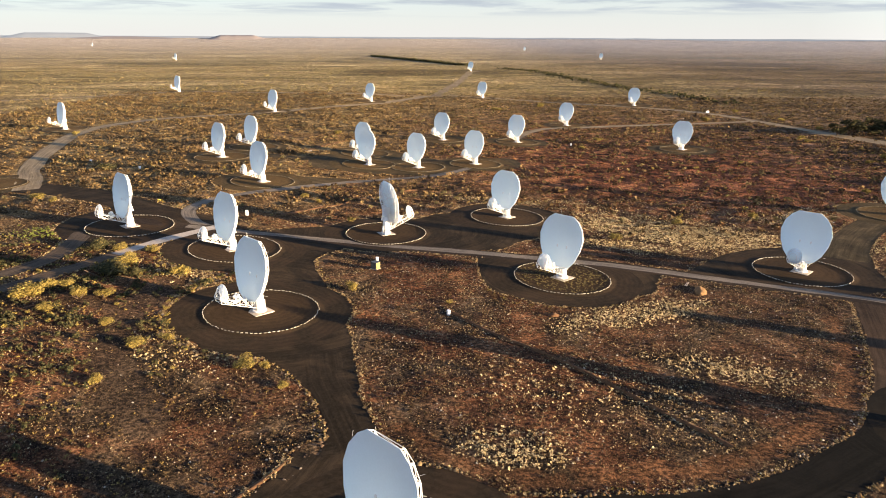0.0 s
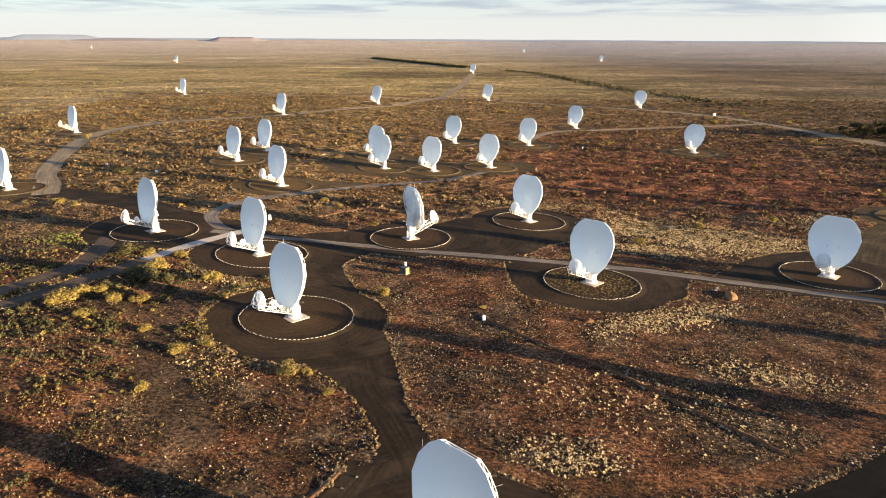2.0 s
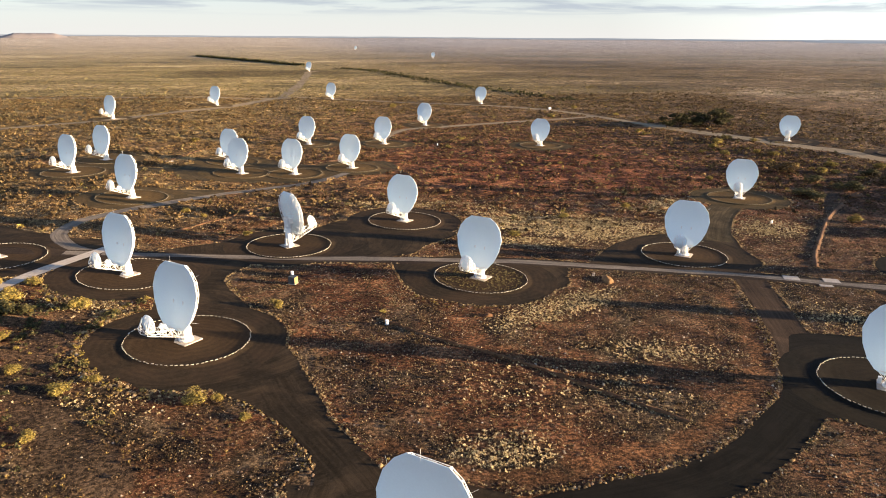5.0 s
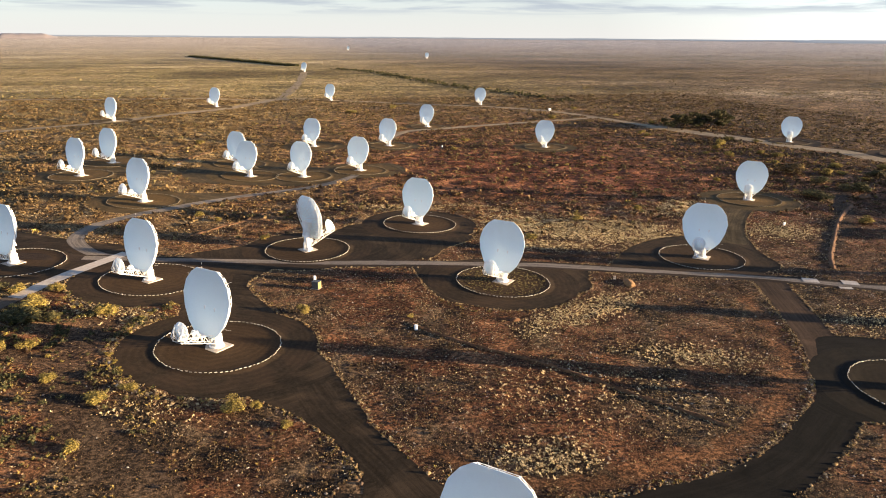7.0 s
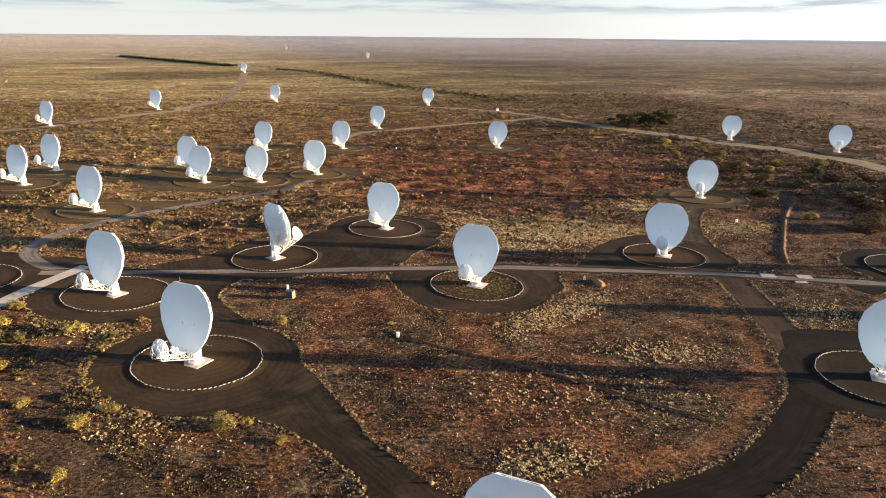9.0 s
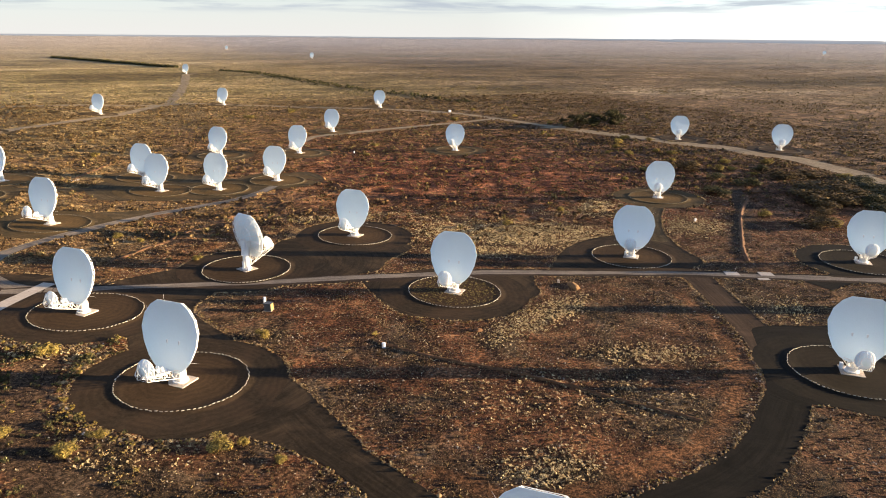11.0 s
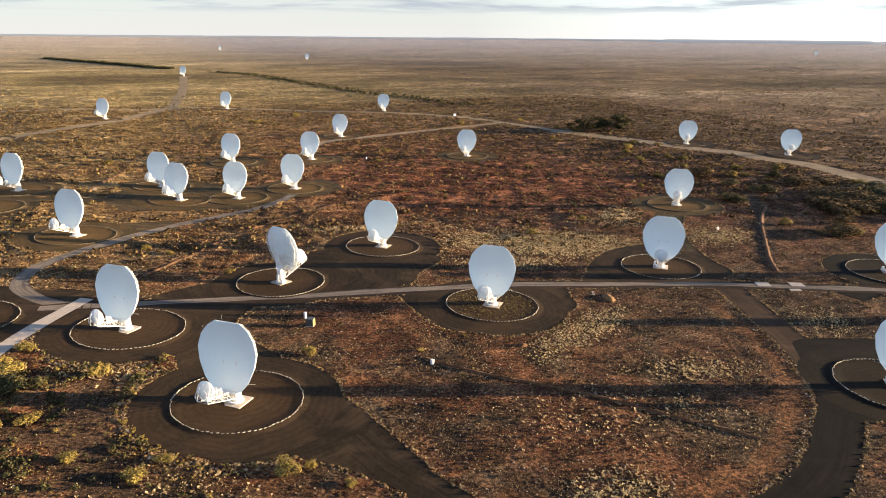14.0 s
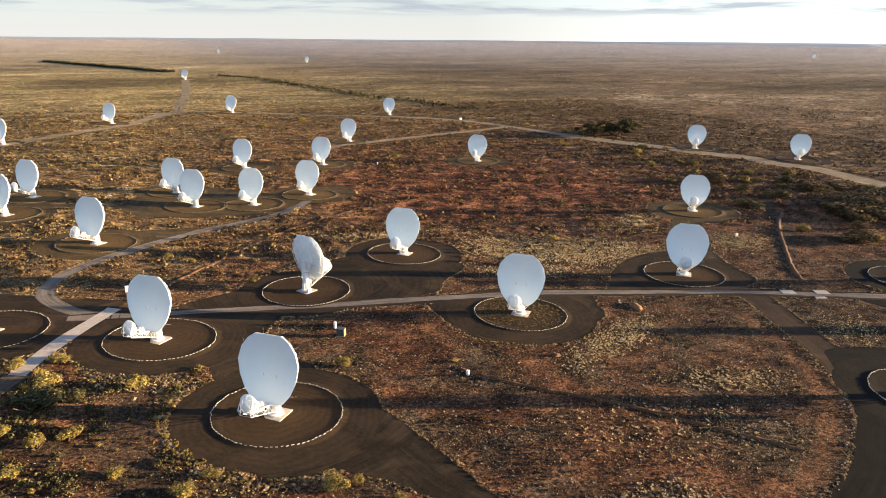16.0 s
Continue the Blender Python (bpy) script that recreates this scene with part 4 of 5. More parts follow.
def free(x, y):
    i = ((x - GX0) / CELL).astype(int)
    j = ((y - GY0) / CELL).astype(int)
    ok = (i >= 0) & (j >= 0) & (i < BLOCKED.shape[1]) & (j < BLOCKED.shape[0])
    out = np.ones(len(x), bool)
    out[ok] = ~BLOCKED[j[ok], i[ok]]
    return out


def waves(x, y, size, seed):
    """A cheap uneven pattern between 0 and 1 with blotches of about that size."""
    rng = np.random.RandomState(seed)
    v = np.zeros(len(x))
    for k in range(9):
        a, p, s = rng.uniform(0, 6.28), rng.uniform(0, 6.28), 6.28 / (size * rng.uniform(0.5, 1.8))
        v += np.sin((x * math.cos(a) + y * math.sin(a)) * s + p + 1.3 * np.sin((x * math.sin(a) - y * math.cos(a)) * s * 0.6 + p))
    return 0.5 + 0.5 * np.tanh(v / 3.0)


# straw-grass patches: centre, half sizes, turn in degrees, strength
PATCHES = [(12, 92, 9, 6, 0, 1.8), (45, 149.5, 21, 6, 24, 1.9), (57, 122, 16, 6, -17, 1.15), (80, 222, 38, 17, -25, 1.9), (58, 206, 22, 7, -15, 1.2), (22, 262, 18, 6, -10, 1.0), (133, 246, 16, 8, 40, 1.5), (-54, 118.5, 15, 5, -15, 0.65),
           (50, 258, 20, 9, -20, 0.6), (150, 205, 16, 13, 0, 1.2), (120, 240, 24, 8, -30, 0.6), (30, 110, 30, 14, -20, 0.5), (-66, 166, 14, 7, -25, 0.8), (110, 130, 8, 12, -60, 0.8)]


def straw_at(x, y):
    v = np.zeros(len(x))
    for cx, cy, a, b, turn, s in PATCHES:
        c, n = math.cos(radians(turn)), math.sin(radians(turn))
        u, w = (x - cx) * c + (y - cy) * n, -(x - cx) * n + (y - cy) * c
        v = np.maximum(v, s * np.exp(-((u / a) ** 2 + (w / b) ** 2) ** 1.5))
    return v


def sprinkle(n, x0, x1, y0, y1, seed, density=None):
    rng = np.random.RandomState(seed)
    x, y = rng.uniform(x0, x1, n), rng.uniform(y0, y1, n)
    keep = free(x, y)
    x, y = x[keep], y[keep]
    if density is not None:
        keep = rng.uniform(0, 1, len(x)) < density(x, y)
        x, y = x[keep], y[keep]
    keep = rng.uniform(0, 1, len(x)) > 0.85 * np.maximum(bare(RED_STRIPS, x, y), bare(WORN_STRIPS, x, y))
    return x[keep], y[keep]


def tuft_template(rng, blades, spread, tall, wide=(0.22, 0.42)):
    """Blades that lean out of one root, as triangles."""
    t = np.zeros((blades, 3, 3))
    for k in range(blades):
        a = rng.uniform(0, 6.28)
        lean = rng.uniform(0.1, 1.0)
        r0 = rng.uniform(0.0, 0.35) * spread
        root = np.array([math.cos(a) * r0, math.sin(a) * r0, -0.05])
        tip = np.array([math.cos(a) * (r0 + spread * lean), math.sin(a) * (r0 + spread * lean), tall * (1.15 - 0.55 * lean) * rng.uniform(0.7, 1.1)])
        b = a + 1.57 + rng.uniform(-0.6, 0.6)
        w = spread * rng.uniform(*wide)
        mid = root * 0.35 + tip * 0.65
        t[k] = [root, mid + np.array([math.cos(b) * w, math.sin(b) * w, tall * 0.12]), tip - np.array([math.cos(b) * w, math.sin(b) * w, 0.0]) * 0.6]
    return t


def bush_template(rng, leaves, size, tall, leaf):
    """Small leaves spread through a rounded, gappy volume."""
    t = np.zeros((leaves, 3, 3))
    lobes = [(rng.uniform(-0.5, 0.5) * size, rng.uniform(-0.5, 0.5) * size, rng.uniform(0.35, 0.75) * tall, rng.uniform(0.35, 0.6)) for _ in range(6)]
    for k in range(leaves):
        lx, ly, lz, lr = lobes[k % 6]
        d = rng.randn(3)
        d /= np.linalg.norm(d) + 1e-9
        c = np.array([lx, ly, lz]) + d * np.array([size, size, tall * 0.8]) * lr * rng.uniform(0.55, 1.0)
        c[2] = max(c[2], 0.03)
        e1 = rng.randn(3); e1 /= np.linalg.norm(e1)
        e2 = np.cross(e1, d); e2 /= np.linalg.norm(e2) + 1e-9
        s = leaf * rng.uniform(0.6, 1.4)
        t[k] = [c + e1 * s, c - e1 * s * 0.6 + e2 * s * 0.8, c - e1 * s * 0.6 - e2 * s * 0.8]
    return t


def stone_template(rng):
    """An uneven stone, half sunk in the soil."""
    p = np.array([[1, 0, -0.12], [0, 1, -0.12], [-1, 0, -0.12], [0, -1, -0.12], [0, 0, 0.8]], float) * rng.uniform(0.6, 1.25, (5, 1))
    p[:, :2] += rng.uniform(-0.25, 0.25, (5, 2))
    return p, np.array([(0, 1, 4), (1, 2, 4), (2, 3, 4), (3, 0, 4)])


def planted(name, templates, x, y, size, material, label, category, seed):
    """One mesh of many small plants."""
    rng = np.random.RandomState(seed)
    z = surface_z(x, y)
    size = np.broadcast_to(size, x.shape)
    pick = rng.randint(0, len(templates), len(x))
    turn = rng.uniform(0, 6.28, len(x))
    out = []
    for k, t in enumerate(templates):
        m = pick == k
        if not m.any():
            continue
        c, s = np.cos(turn[m])[:, None, None], np.sin(turn[m])[:, None, None]
        sz = size[m][:, None, None]
        X = (t[None, :, :, 0] * c - t[None, :, :, 1] * s) * sz + x[m][:, None, None]
        Y = (t[None, :, :, 0] * s + t[None, :, :, 1] * c) * sz + y[m][:, None, None]
        Z = t[None, :, :, 2] * sz + z[m][:, None, None]
        out.append(np.stack([X, Y, Z], -1).reshape(-1, 3))
    v = np.concatenate(out)
    f = np.arange(len(v)).reshape(-1, 3)
    return tagged(new(name, mesh_from(name, v, f, material)), label, category, kind="stuff")


def strewn(name, x, y, size, material, label, seed):
    rng = np.random.RandomState(seed)
    z = surface_z(x, y)
    vs, fs, base = [], [], 0
    temps = [stone_template(rng) for _ in range(8)]
    pick = rng.randint(0, 8, len(x))
    for k, (p, f) in enumerate(temps):
        m = np.nonzero(pick == k)[0]
        if not len(m):
            continue
        a = rng.uniform(0, 6.28, len(m))[:, None]
        s = (np.broadcast_to(size, x.shape)[m] * rng.uniform(0.6, 1.5, len(m)))[:, None]
        X = (p[None, :, 0] * np.cos(a) - p[None, :, 1] * np.sin(a)) * s + x[m][:, None]
        Y = (p[None, :, 0] * np.sin(a) + p[None, :, 1] * np.cos(a)) * s + y[m][:, None]
        Z = p[None, :, 2] * s + z[m][:, None]
        vs.append(np.stack([X, Y, Z], -1).reshape(-1, 3))
        fs.append((f[None] + (np.arange(len(m)) * 5)[:, None, None]).reshape(-1, 3) + base)
        base += len(m) * 5
    return tagged(new(name, mesh_from(name, np.concatenate(vs), np.concatenate(fs), material)), label, "stones", kind="stuff")


R = np.random.RandomState(5)
TUFTS = [tuft_template(R, 8, 0.5, 0.55) for _ in range(6)]
FINE = [tuft_template(R, 4, 0.5, 0.55, (0.17, 0.33)) for _ in range(8)]
SHAG = [tuft_template(R, 14, 0.55, 0.5, (0.10, 0.2)) for _ in range(6)]
LOW = [tuft_template(R, 6, 0.6, 0.4) for _ in range(6)]
FARB = [bush_template(R, 14, 0.9, 0.9, 0.42) for _ in range(6)]
SPARSE = [bush_template(R, 12, 0.9, 0.6, 0.28) for _ in range(8)]
BUSHES = [bush_template(R, 130, 0.75, 0.85, 0.12) for _ in range(6)]
KNOLL = [bush_template(R, 30, 0.85, 0.75, 0.22) for _ in range(8)]


# near fields
def combed(x, y):
    """Rows left by a grader that turned on the field."""
    d = np.hypot(x - 6, y - 108)
    return np.where((d < 27) & (d > 8) & (x > 6), 0.25 + 1.1 * (np.sin(d * 3.0) > 0.1), 1.0)


def clumped(x, y, seed):
    """Patchy at three sizes, so that clusters and bare ground alternate."""
    return waves(x, y, 16, seed) ** 1.5 * (0.25 + 0.75 * waves(x, y, 5, seed + 1) ** 1.5) * (0.3 + 0.7 * waves(x, y, 1.8, seed + 2) ** 2)


x, y = sprinkle(1300000, -150, 210, 45, 275, 11, lambda x, y: (0.022 + 1.0 * clumped(x, y, 3) + 0.40 * straw_at(x, y) * waves(x, y, 2.2, 63) ** 1.5) * combed(x, y) * np.where(x < -28, 0.65, 1.0))
planted("straw_tufts", FINE, x, y, 0.15 + 0.38 * R.uniform(0, 1, len(x)) ** 2.5 + 0.22 * R.uniform(0.0, 1, len(x)) * np.minimum(straw_at(x, y), 1), STRAW, "pale dry grass tufts scattered over red soil", "grass", 21)
x, y = sprinkle(150000, -170, 230, 45, 290, 12, lambda x, y: 0.10 + 0.9 * waves(x, y, 14, 4) ** 2 * waves(x, y, 4, 99))
planted("scrub_tufts", LOW, x, y, R.uniform(0.25, 0.9, len(x)), SCRUB, "low dark brown karoo scrub over the soil", "scrub", 22)
x, y = sprinkle(300000, -150, 210, 45, 270, 13, lambda x, y: (0.08 + 0.95 * clumped(x, y, 50) ** 0.7) * combed(x, y) * np.where(x < -28, 0.6, 1.0))
strewn("field_stones", x, y, 0.05 + 0.20 * R.uniform(0, 1, len(x)) ** 3, STONES, "loose brown and pale stones on red soil", 23)
x, y = sprinkle(330000, -150, 230, 45, 275, 33, lambda x, y: 0.95 * straw_at(x, y) ** 2 * (0.1 + 0.9 * waves(x, y, 5, 34)))
planted("bleached_grass", SHAG, x, y, 0.25 + 0.55 * R.uniform(0, 1, len(x)) ** 1.5, CREAM, "bleached pale grass tufts in dense patches", "grass", 35)
x, y = sprinkle(16000, -150, 220, 60, 285, 36, lambda x, y: 0.05 + 0.6 * waves(x, y, 18, 37) ** 2)
planted("low_shrubs", SPARSE, x, y, R.uniform(0.3, 0.9, len(x)), SCRUB, "low dark brown shrubs over the soil", "shrubs", 38)
x, y = sprinkle(900, -138, -100, 185, 212, 39, lambda x, y: np.exp(-(((x + 118) / 9) ** 2 + ((y - 197) / 6) ** 2)))
planted("green_grass", SHAG, x, y, R.uniform(0.6, 1.1, len(x)), GREEN, "fresh green grass patch beside a track", "grass", 40)
x, y = sprinkle(60000, -150, -30, 55, 200, 65, lambda x, y: 0.35 * np.clip((-24 - x) / 30, 0, 1) * waves(x, y, 11, 66) ** 2 * (0.2 + 0.8 * waves(x, y, 3, 166)))
planted("golden_tufts", SHAG, x, y, 0.25 + 0.6 * R.uniform(0, 1, len(x)) ** 1.5, GOLD, "golden dry tufts over the dark rise", "grass", 67)


# leafy bushes thick on the rise beside the causeway
def rise(x, y):
    d = np.clip((-46 - x) / 25, 0, 1) * np.clip((190 - y) / 20, 0, 1) * (0.08 + 1.1 * waves(x, y, 14, 8) ** 2.2)
    return d * np.clip((y - 95) / 40, 0.2, 1)


x, y = sprinkle(11000, -150, -44, 60, 190, 14, lambda x, y: 0.22 * rise(x, y))
planted("olive_bushes", BUSHES, x, y, 0.3 + 0.9 * R.uniform(0, 1, len(x)) ** 2, OLIVE, "yellow-green low bushes crowding a rise", "bushes", 24)
x, y = sprinkle(14000, -150, -44, 60, 200, 15, lambda x, y: 0.9 * rise(x, y))
planted("dark_bushes", KNOLL, x, y, R.uniform(0.4, 1.2, len(x)), DARKLEAF, "dark low bushes crowding a rise", "bushes", 25)


def rusty_flat(x, y):
    """1 on the red flats beyond the road, where little grows."""
    return smooth((x - 5) / 40) * smooth((225 - x) / 40) * smooth((430 - y) / 50)


# middle distance: brush in drifts, thick to the west, in hummocks over the red flats
def drifts(x, y, seed):
    return waves(x, y, 40, seed) ** 1.3 * (0.15 + 0.85 * waves(x, y, 11, seed + 1) ** 1.5)


x, y = sprinkle(230000, -330, 470, 250, 760, 16, lambda x, y: (0.08 + (0.55 + 0.5 * np.clip((30 - x) / 120, 0, 1)) * drifts(x, y, 6)) * (1 - 0.65 * rusty_flat(x, y)))
planted("scrub_middle", [t[:7] for t in SPARSE], x, y, 0.6 + 1.3 * R.uniform(0, 1, len(x)) ** 2, BRUSH, "brown scrub spread between the antennas", "scrub", 26)
x, y = sprinkle(60000, -330, 470, 215, 760, 17, lambda x, y: 0.05 + 0.6 * drifts(x, y, 61))
planted("dark_brush", SPARSE, x, y, 0.8 + 1.6 * R.uniform(0, 1, len(x)) ** 2, SCRUB, "dark low brush between the antennas", "scrub", 98)
x, y = sprinkle(90000, -330, 300, 215, 520, 127, lambda x, y: 0.02 + 0.25 * np.clip((60 - x) / 110, 0.1, 1) * waves(x, y, 50, 7) ** 3 + 0.6 * straw_at(x, y))
planted("straw_middle", [t[:6] for t in TUFTS], x, y, R.uniform(0.35, 0.8, len(x)), STRAW, "pale dry grass between the antennas", "grass", 27)
x, y = sprinkle(11000, -330, 470, 225, 900, 18, lambda x, y: 0.1 + 0.7 * waves(x, y, 60, 9) ** 2)
planted("bushes_middle", KNOLL, x, y, 0.7 + 1.5 * R.uniform(0, 1, len(x)) ** 2, FAROLIVE, "olive bushes dotted over the plain", "bushes", 28)
x, y = sprinkle(60000, 20, 330, 225, 520, 91, lambda x, y: 0.5 * waves(x, y, 7, 92) ** 2.5 * (0.3 + 0.7 * waves(x, y, 40, 93)))
planted("rust_scrub", SPARSE, x, y, 0.5 + 0.9 * R.uniform(0, 1, len(x)) ** 2, RUSTBRUSH, "dark clumps of scrub over rust-red soil", "scrub", 94)
x, y = sprinkle(1500, -300, 420, 215, 640, 95, lambda x, y: 0.06 + 0.5 * waves(x, y, 70, 96) ** 2)
planted("yellow_bushes", KNOLL, x, y, 0.6 + 1.1 * R.uniform(0, 1, len(x)) ** 2, OLIVE, "yellow-green bushes dotted between the antennas", "bushes", 97)
# thicket on the right-hand hollow
def hollow(x, y):
    u, w = (x - 246) * 0.90 + (y - 226) * 0.43, -(x - 246) * 0.43 + (y - 226) * 0.90
    return np.exp(-((u / 46) ** 2 + (w / 15) ** 2) ** 2) * (0.3 + 0.7 * waves(x, y, 18, 10))
x, y = sprinkle(3000, 160, 320, 150, 310, 19, lambda x, y: 0.18 * hollow(x, y))
planted("thicket_dark", BUSHES, x, y, 0.5 + 1.3 * R.uniform(0, 1, len(x)) ** 2, GREYLEAF, "grey-brown brush scattered in a hollow", "bushes", 29)


# far plain: bushes out to the horizon, thinning
def far_scatter(n, seed, lo, hi):
    rng = np.random.RandomState(seed)
    r = lo * (hi / lo) ** rng.uniform(0, 1, n)
    a = rng.uniform(radians(-45), radians(75), n)
    x, y = r * np.sin(a), r * np.cos(a)
    keep = (rng.uniform(0, 1, n) < 0.12 + 1.4 * waves(x, y, 160, 31) ** 1.5 * waves(x, y, 45, 131) * (0.4 + 0.6 * waves(x, y, 900, 32))) & ~((x > -330) & (x < 470) & (y < 760))
    return x[keep], y[keep]


x, y = far_scatter(130000, 41, 440, 3400)
planted("plain_bushes", [t[:6] for t in FARB], x, y, 0.55 + 1.25 * R.uniform(0, 1, len(x)) ** 2, FAROLIVE, "olive bushes dotted over the far plain", "bushes", 42)
x, y = far_scatter(110000, 43, 440, 3400)
planted("plain_scrub", [t[:5] for t in FARB], x, y, R.uniform(0.5, 1.4, len(x)), FARSCRUB, "brown scrub over the far plain", "scrub", 44)


# dark line of trees along a dry river far out
def along(points, n, wide, seed):
    c = resample(points, 3.0)
    rng = np.random.RandomState(seed)
    k = rng.randint(0, len(c), n)
    return c[k, 0] + rng.randn(n) * wide, c[k, 1] + rng.randn(n) * wide


x, y = along([(-225, 2200), (-150, 2010), (-74, 1830), (-20, 1690), (35, 1540)], 1900, 5, 51)
planted("river_trees", FARB, x, y, 1.5 + 3.6 * R.uniform(0, 1, len(x)) ** 1.5, DARKLEAF, "dark line of trees along a far dry river", "trees", 52)
x, y = along([(110, 1400), (148, 1335), (175, 1220), (188, 1124), (212, 984), (240, 860), (270, 760), (285, 690)], 620, 8, 53)
planted("river_bushes", FARB, x, y, R.uniform(1.0, 2.8, len(x)), DARKLEAF, "dark bushes along a dry watercourse", "bushes", 54)

x, y = sprinkle(40000, 175, 320, 170, 330, 85, lambda x, y: 0.35 * waves(x, y, 12, 86) ** 2 + 0.2 * hollow(x, y))
planted("hollow_scrub", LOW, x, y, R.uniform(0.4, 1.1, len(x)), SCRUB, "dark low scrub through a hollow", "scrub", 87)
# bushes that thin out up the hollow
x, y = along([(262, 400), (254, 345), (246, 305), (240, 275), (236, 250)], 170, 19, 57)
planted("hollow_olive", BUSHES, x, y, 0.5 + 1.2 * R.uniform(0, 1, len(x)) ** 2, OLIVE, "olive bushes dotted up a hollow", "bushes", 58)
x, y = along([(270, 440), (256, 360), (250, 300), (248, 272), (240, 245)], 330, 24, 59)
planted("hollow_dark", KNOLL, x, y, 0.5 + 1.1 * R.uniform(0, 1, len(x)) ** 2, GREYLEAF, "grey-brown bushes dotted up a hollow", "bushes", 68)
# stones and tufts that line the lanes
EDGES = [[(-36.4, 184.2), (-27.5, 162.2), (-21.9, 144.2), (-19.6, 126.7), (-15.8, 112.6), (-11.9, 101.5), (-7, 94), (0.5, 86.2), (7, 82.3), (22, 82.0), (38, 84), (48, 88), (60, 95.5), (71, 103), (80, 116), (87, 130), (93, 143)],
         [(-61.5, 151), (-61.5, 140), (-58, 130), (-51, 125), (-42.5, 122.5), (-32.4, 118.9), (-25.5, 112.2), (-21, 102), (-19, 93), (-22, 84), (-30, 76)],
         [(-51.5, 171), (-57, 166), (-61, 156)], [(110, 121), (98, 105), (84, 98), (72, 91), (60, 85), (48, 79)],
         [(12, 162), (18, 154), (29, 152.3), (42, 155.5), (51, 163.5)]]
EX, EY = zip(*[along(e, 200 if len(e) > 8 else 110, 0.6, 60 + i) for i, e in enumerate(EDGES)])
x, y = np.concatenate(EX), np.concatenate(EY)
keep = free(x, y)
planted("verge_tufts", SHAG, x[keep], y[keep], R.uniform(0.2, 0.7, keep.sum()), OLIVE, "olive tufts lining the gravel lanes", "grass", 71)


x, y = along(EDGES[0][9:], 170, 0.5, 180)
x2, y2 = along(EDGES[1], 130, 0.5, 181)
x, y = np.concatenate([x, x2]), np.concatenate([y, y2])
strewn("kerb_stones", x, y, 0.12 + 0.26 * R.uniform(0, 1, len(x)) ** 2, STONES, "pale stones lined up along the gravel lanes", 182)


def border(n, reach, seed):
    """Places on the free side of the lanes' borders."""
    near = np.zeros_like(BLOCKED)
    for dx, dy in ((1, 0), (-1, 0), (0, 1), (0, -1)):
        near |= np.roll(np.roll(BLOCKED, dx * reach, 1), dy * reach, 0)
    near &= ~BLOCKED
    j, i = np.nonzero(near[: int((300 - GY0) / CELL), int((-130 - GX0) / CELL): int((200 - GX0) / CELL)])
    i = i + int((-130 - GX0) / CELL)
    rng = np.random.RandomState(seed)
    k = rng.randint(0, len(i), n)
    x, y = GX0 + (i[k] + rng.uniform(0, 1, n)) * CELL, GY0 + (j[k] + rng.uniform(0, 1, n)) * CELL
    keep = rng.uniform(0, 1, n) < 0.15 + 0.85 * waves(x, y, 12, seed + 1)
    return x[keep], y[keep]


x, y = border(9000, 2, 74)
planted("border_tufts", SHAG, x, y, 0.2 + 0.6 * R.uniform(0, 1, len(x)) ** 2, STRAW, "yellow dry tufts along the gravel borders", "grass", 75)
x, y = border(11000, 1, 76)
strewn("verge_stones", x, y, 0.09 + 0.36 * R.uniform(0, 1, len(x)) ** 2.5, BOULDER, "loose stones piled along the gravel lanes", 72)
x, y = along([(-62.4, 151), (-63.3, 145.3), (-61.8, 141), (-59.8, 136), (-57.2, 131), (-53, 126), (-48, 122.6), (-42, 121.3), (-36, 121)], 420, 0.8, 81)
strewn("pad_boulders", x, y, 0.12 + 0.42 * R.uniform(0, 1, len(x)) ** 1.5, BOULDER, "tan boulders heaped along a pad's edge", 82)
x, y = sprinkle(9000, -82, -52, 154, 184, 83, lambda x, y: 0.6 * (inside([(-79, 184), (-76.5, 174), (-70, 167), (-63.5, 163), (-62, 151), (-60, 153), (-52.5, 165), (-62, 170.5), (-70, 172)], x, y)))
strewn("slope_boulders", x, y, 0.10 + 0.36 * R.uniform(0, 1, len(x)) ** 1.5, BOULDER, "tan boulders on the slope between two pads", 84)
x, y = along([(-63, 150), (-60.8, 140), (-55.5, 129.5), (-51, 124.5)], 70, 0.6, 77)
planted("border_bushes", BUSHES, x, y, R.uniform(0.2, 0.55, len(x)), OLIVE, "yellow-green low bushes hemming a gravel pad", "bushes", 78)
# the planted ring island
t = R.uniform(0, 6.28, 700)
q = 12.3 * np.sqrt(R.uniform(0.05, 1, 700))
planted("island_tufts", SHAG, 32.4 + q * np.cos(t), 174.6 + q * np.sin(t), R.uniform(0.35, 0.8, 700), FAROLIVE, "green-brown tufts inside a stone ring", "grass", 73)


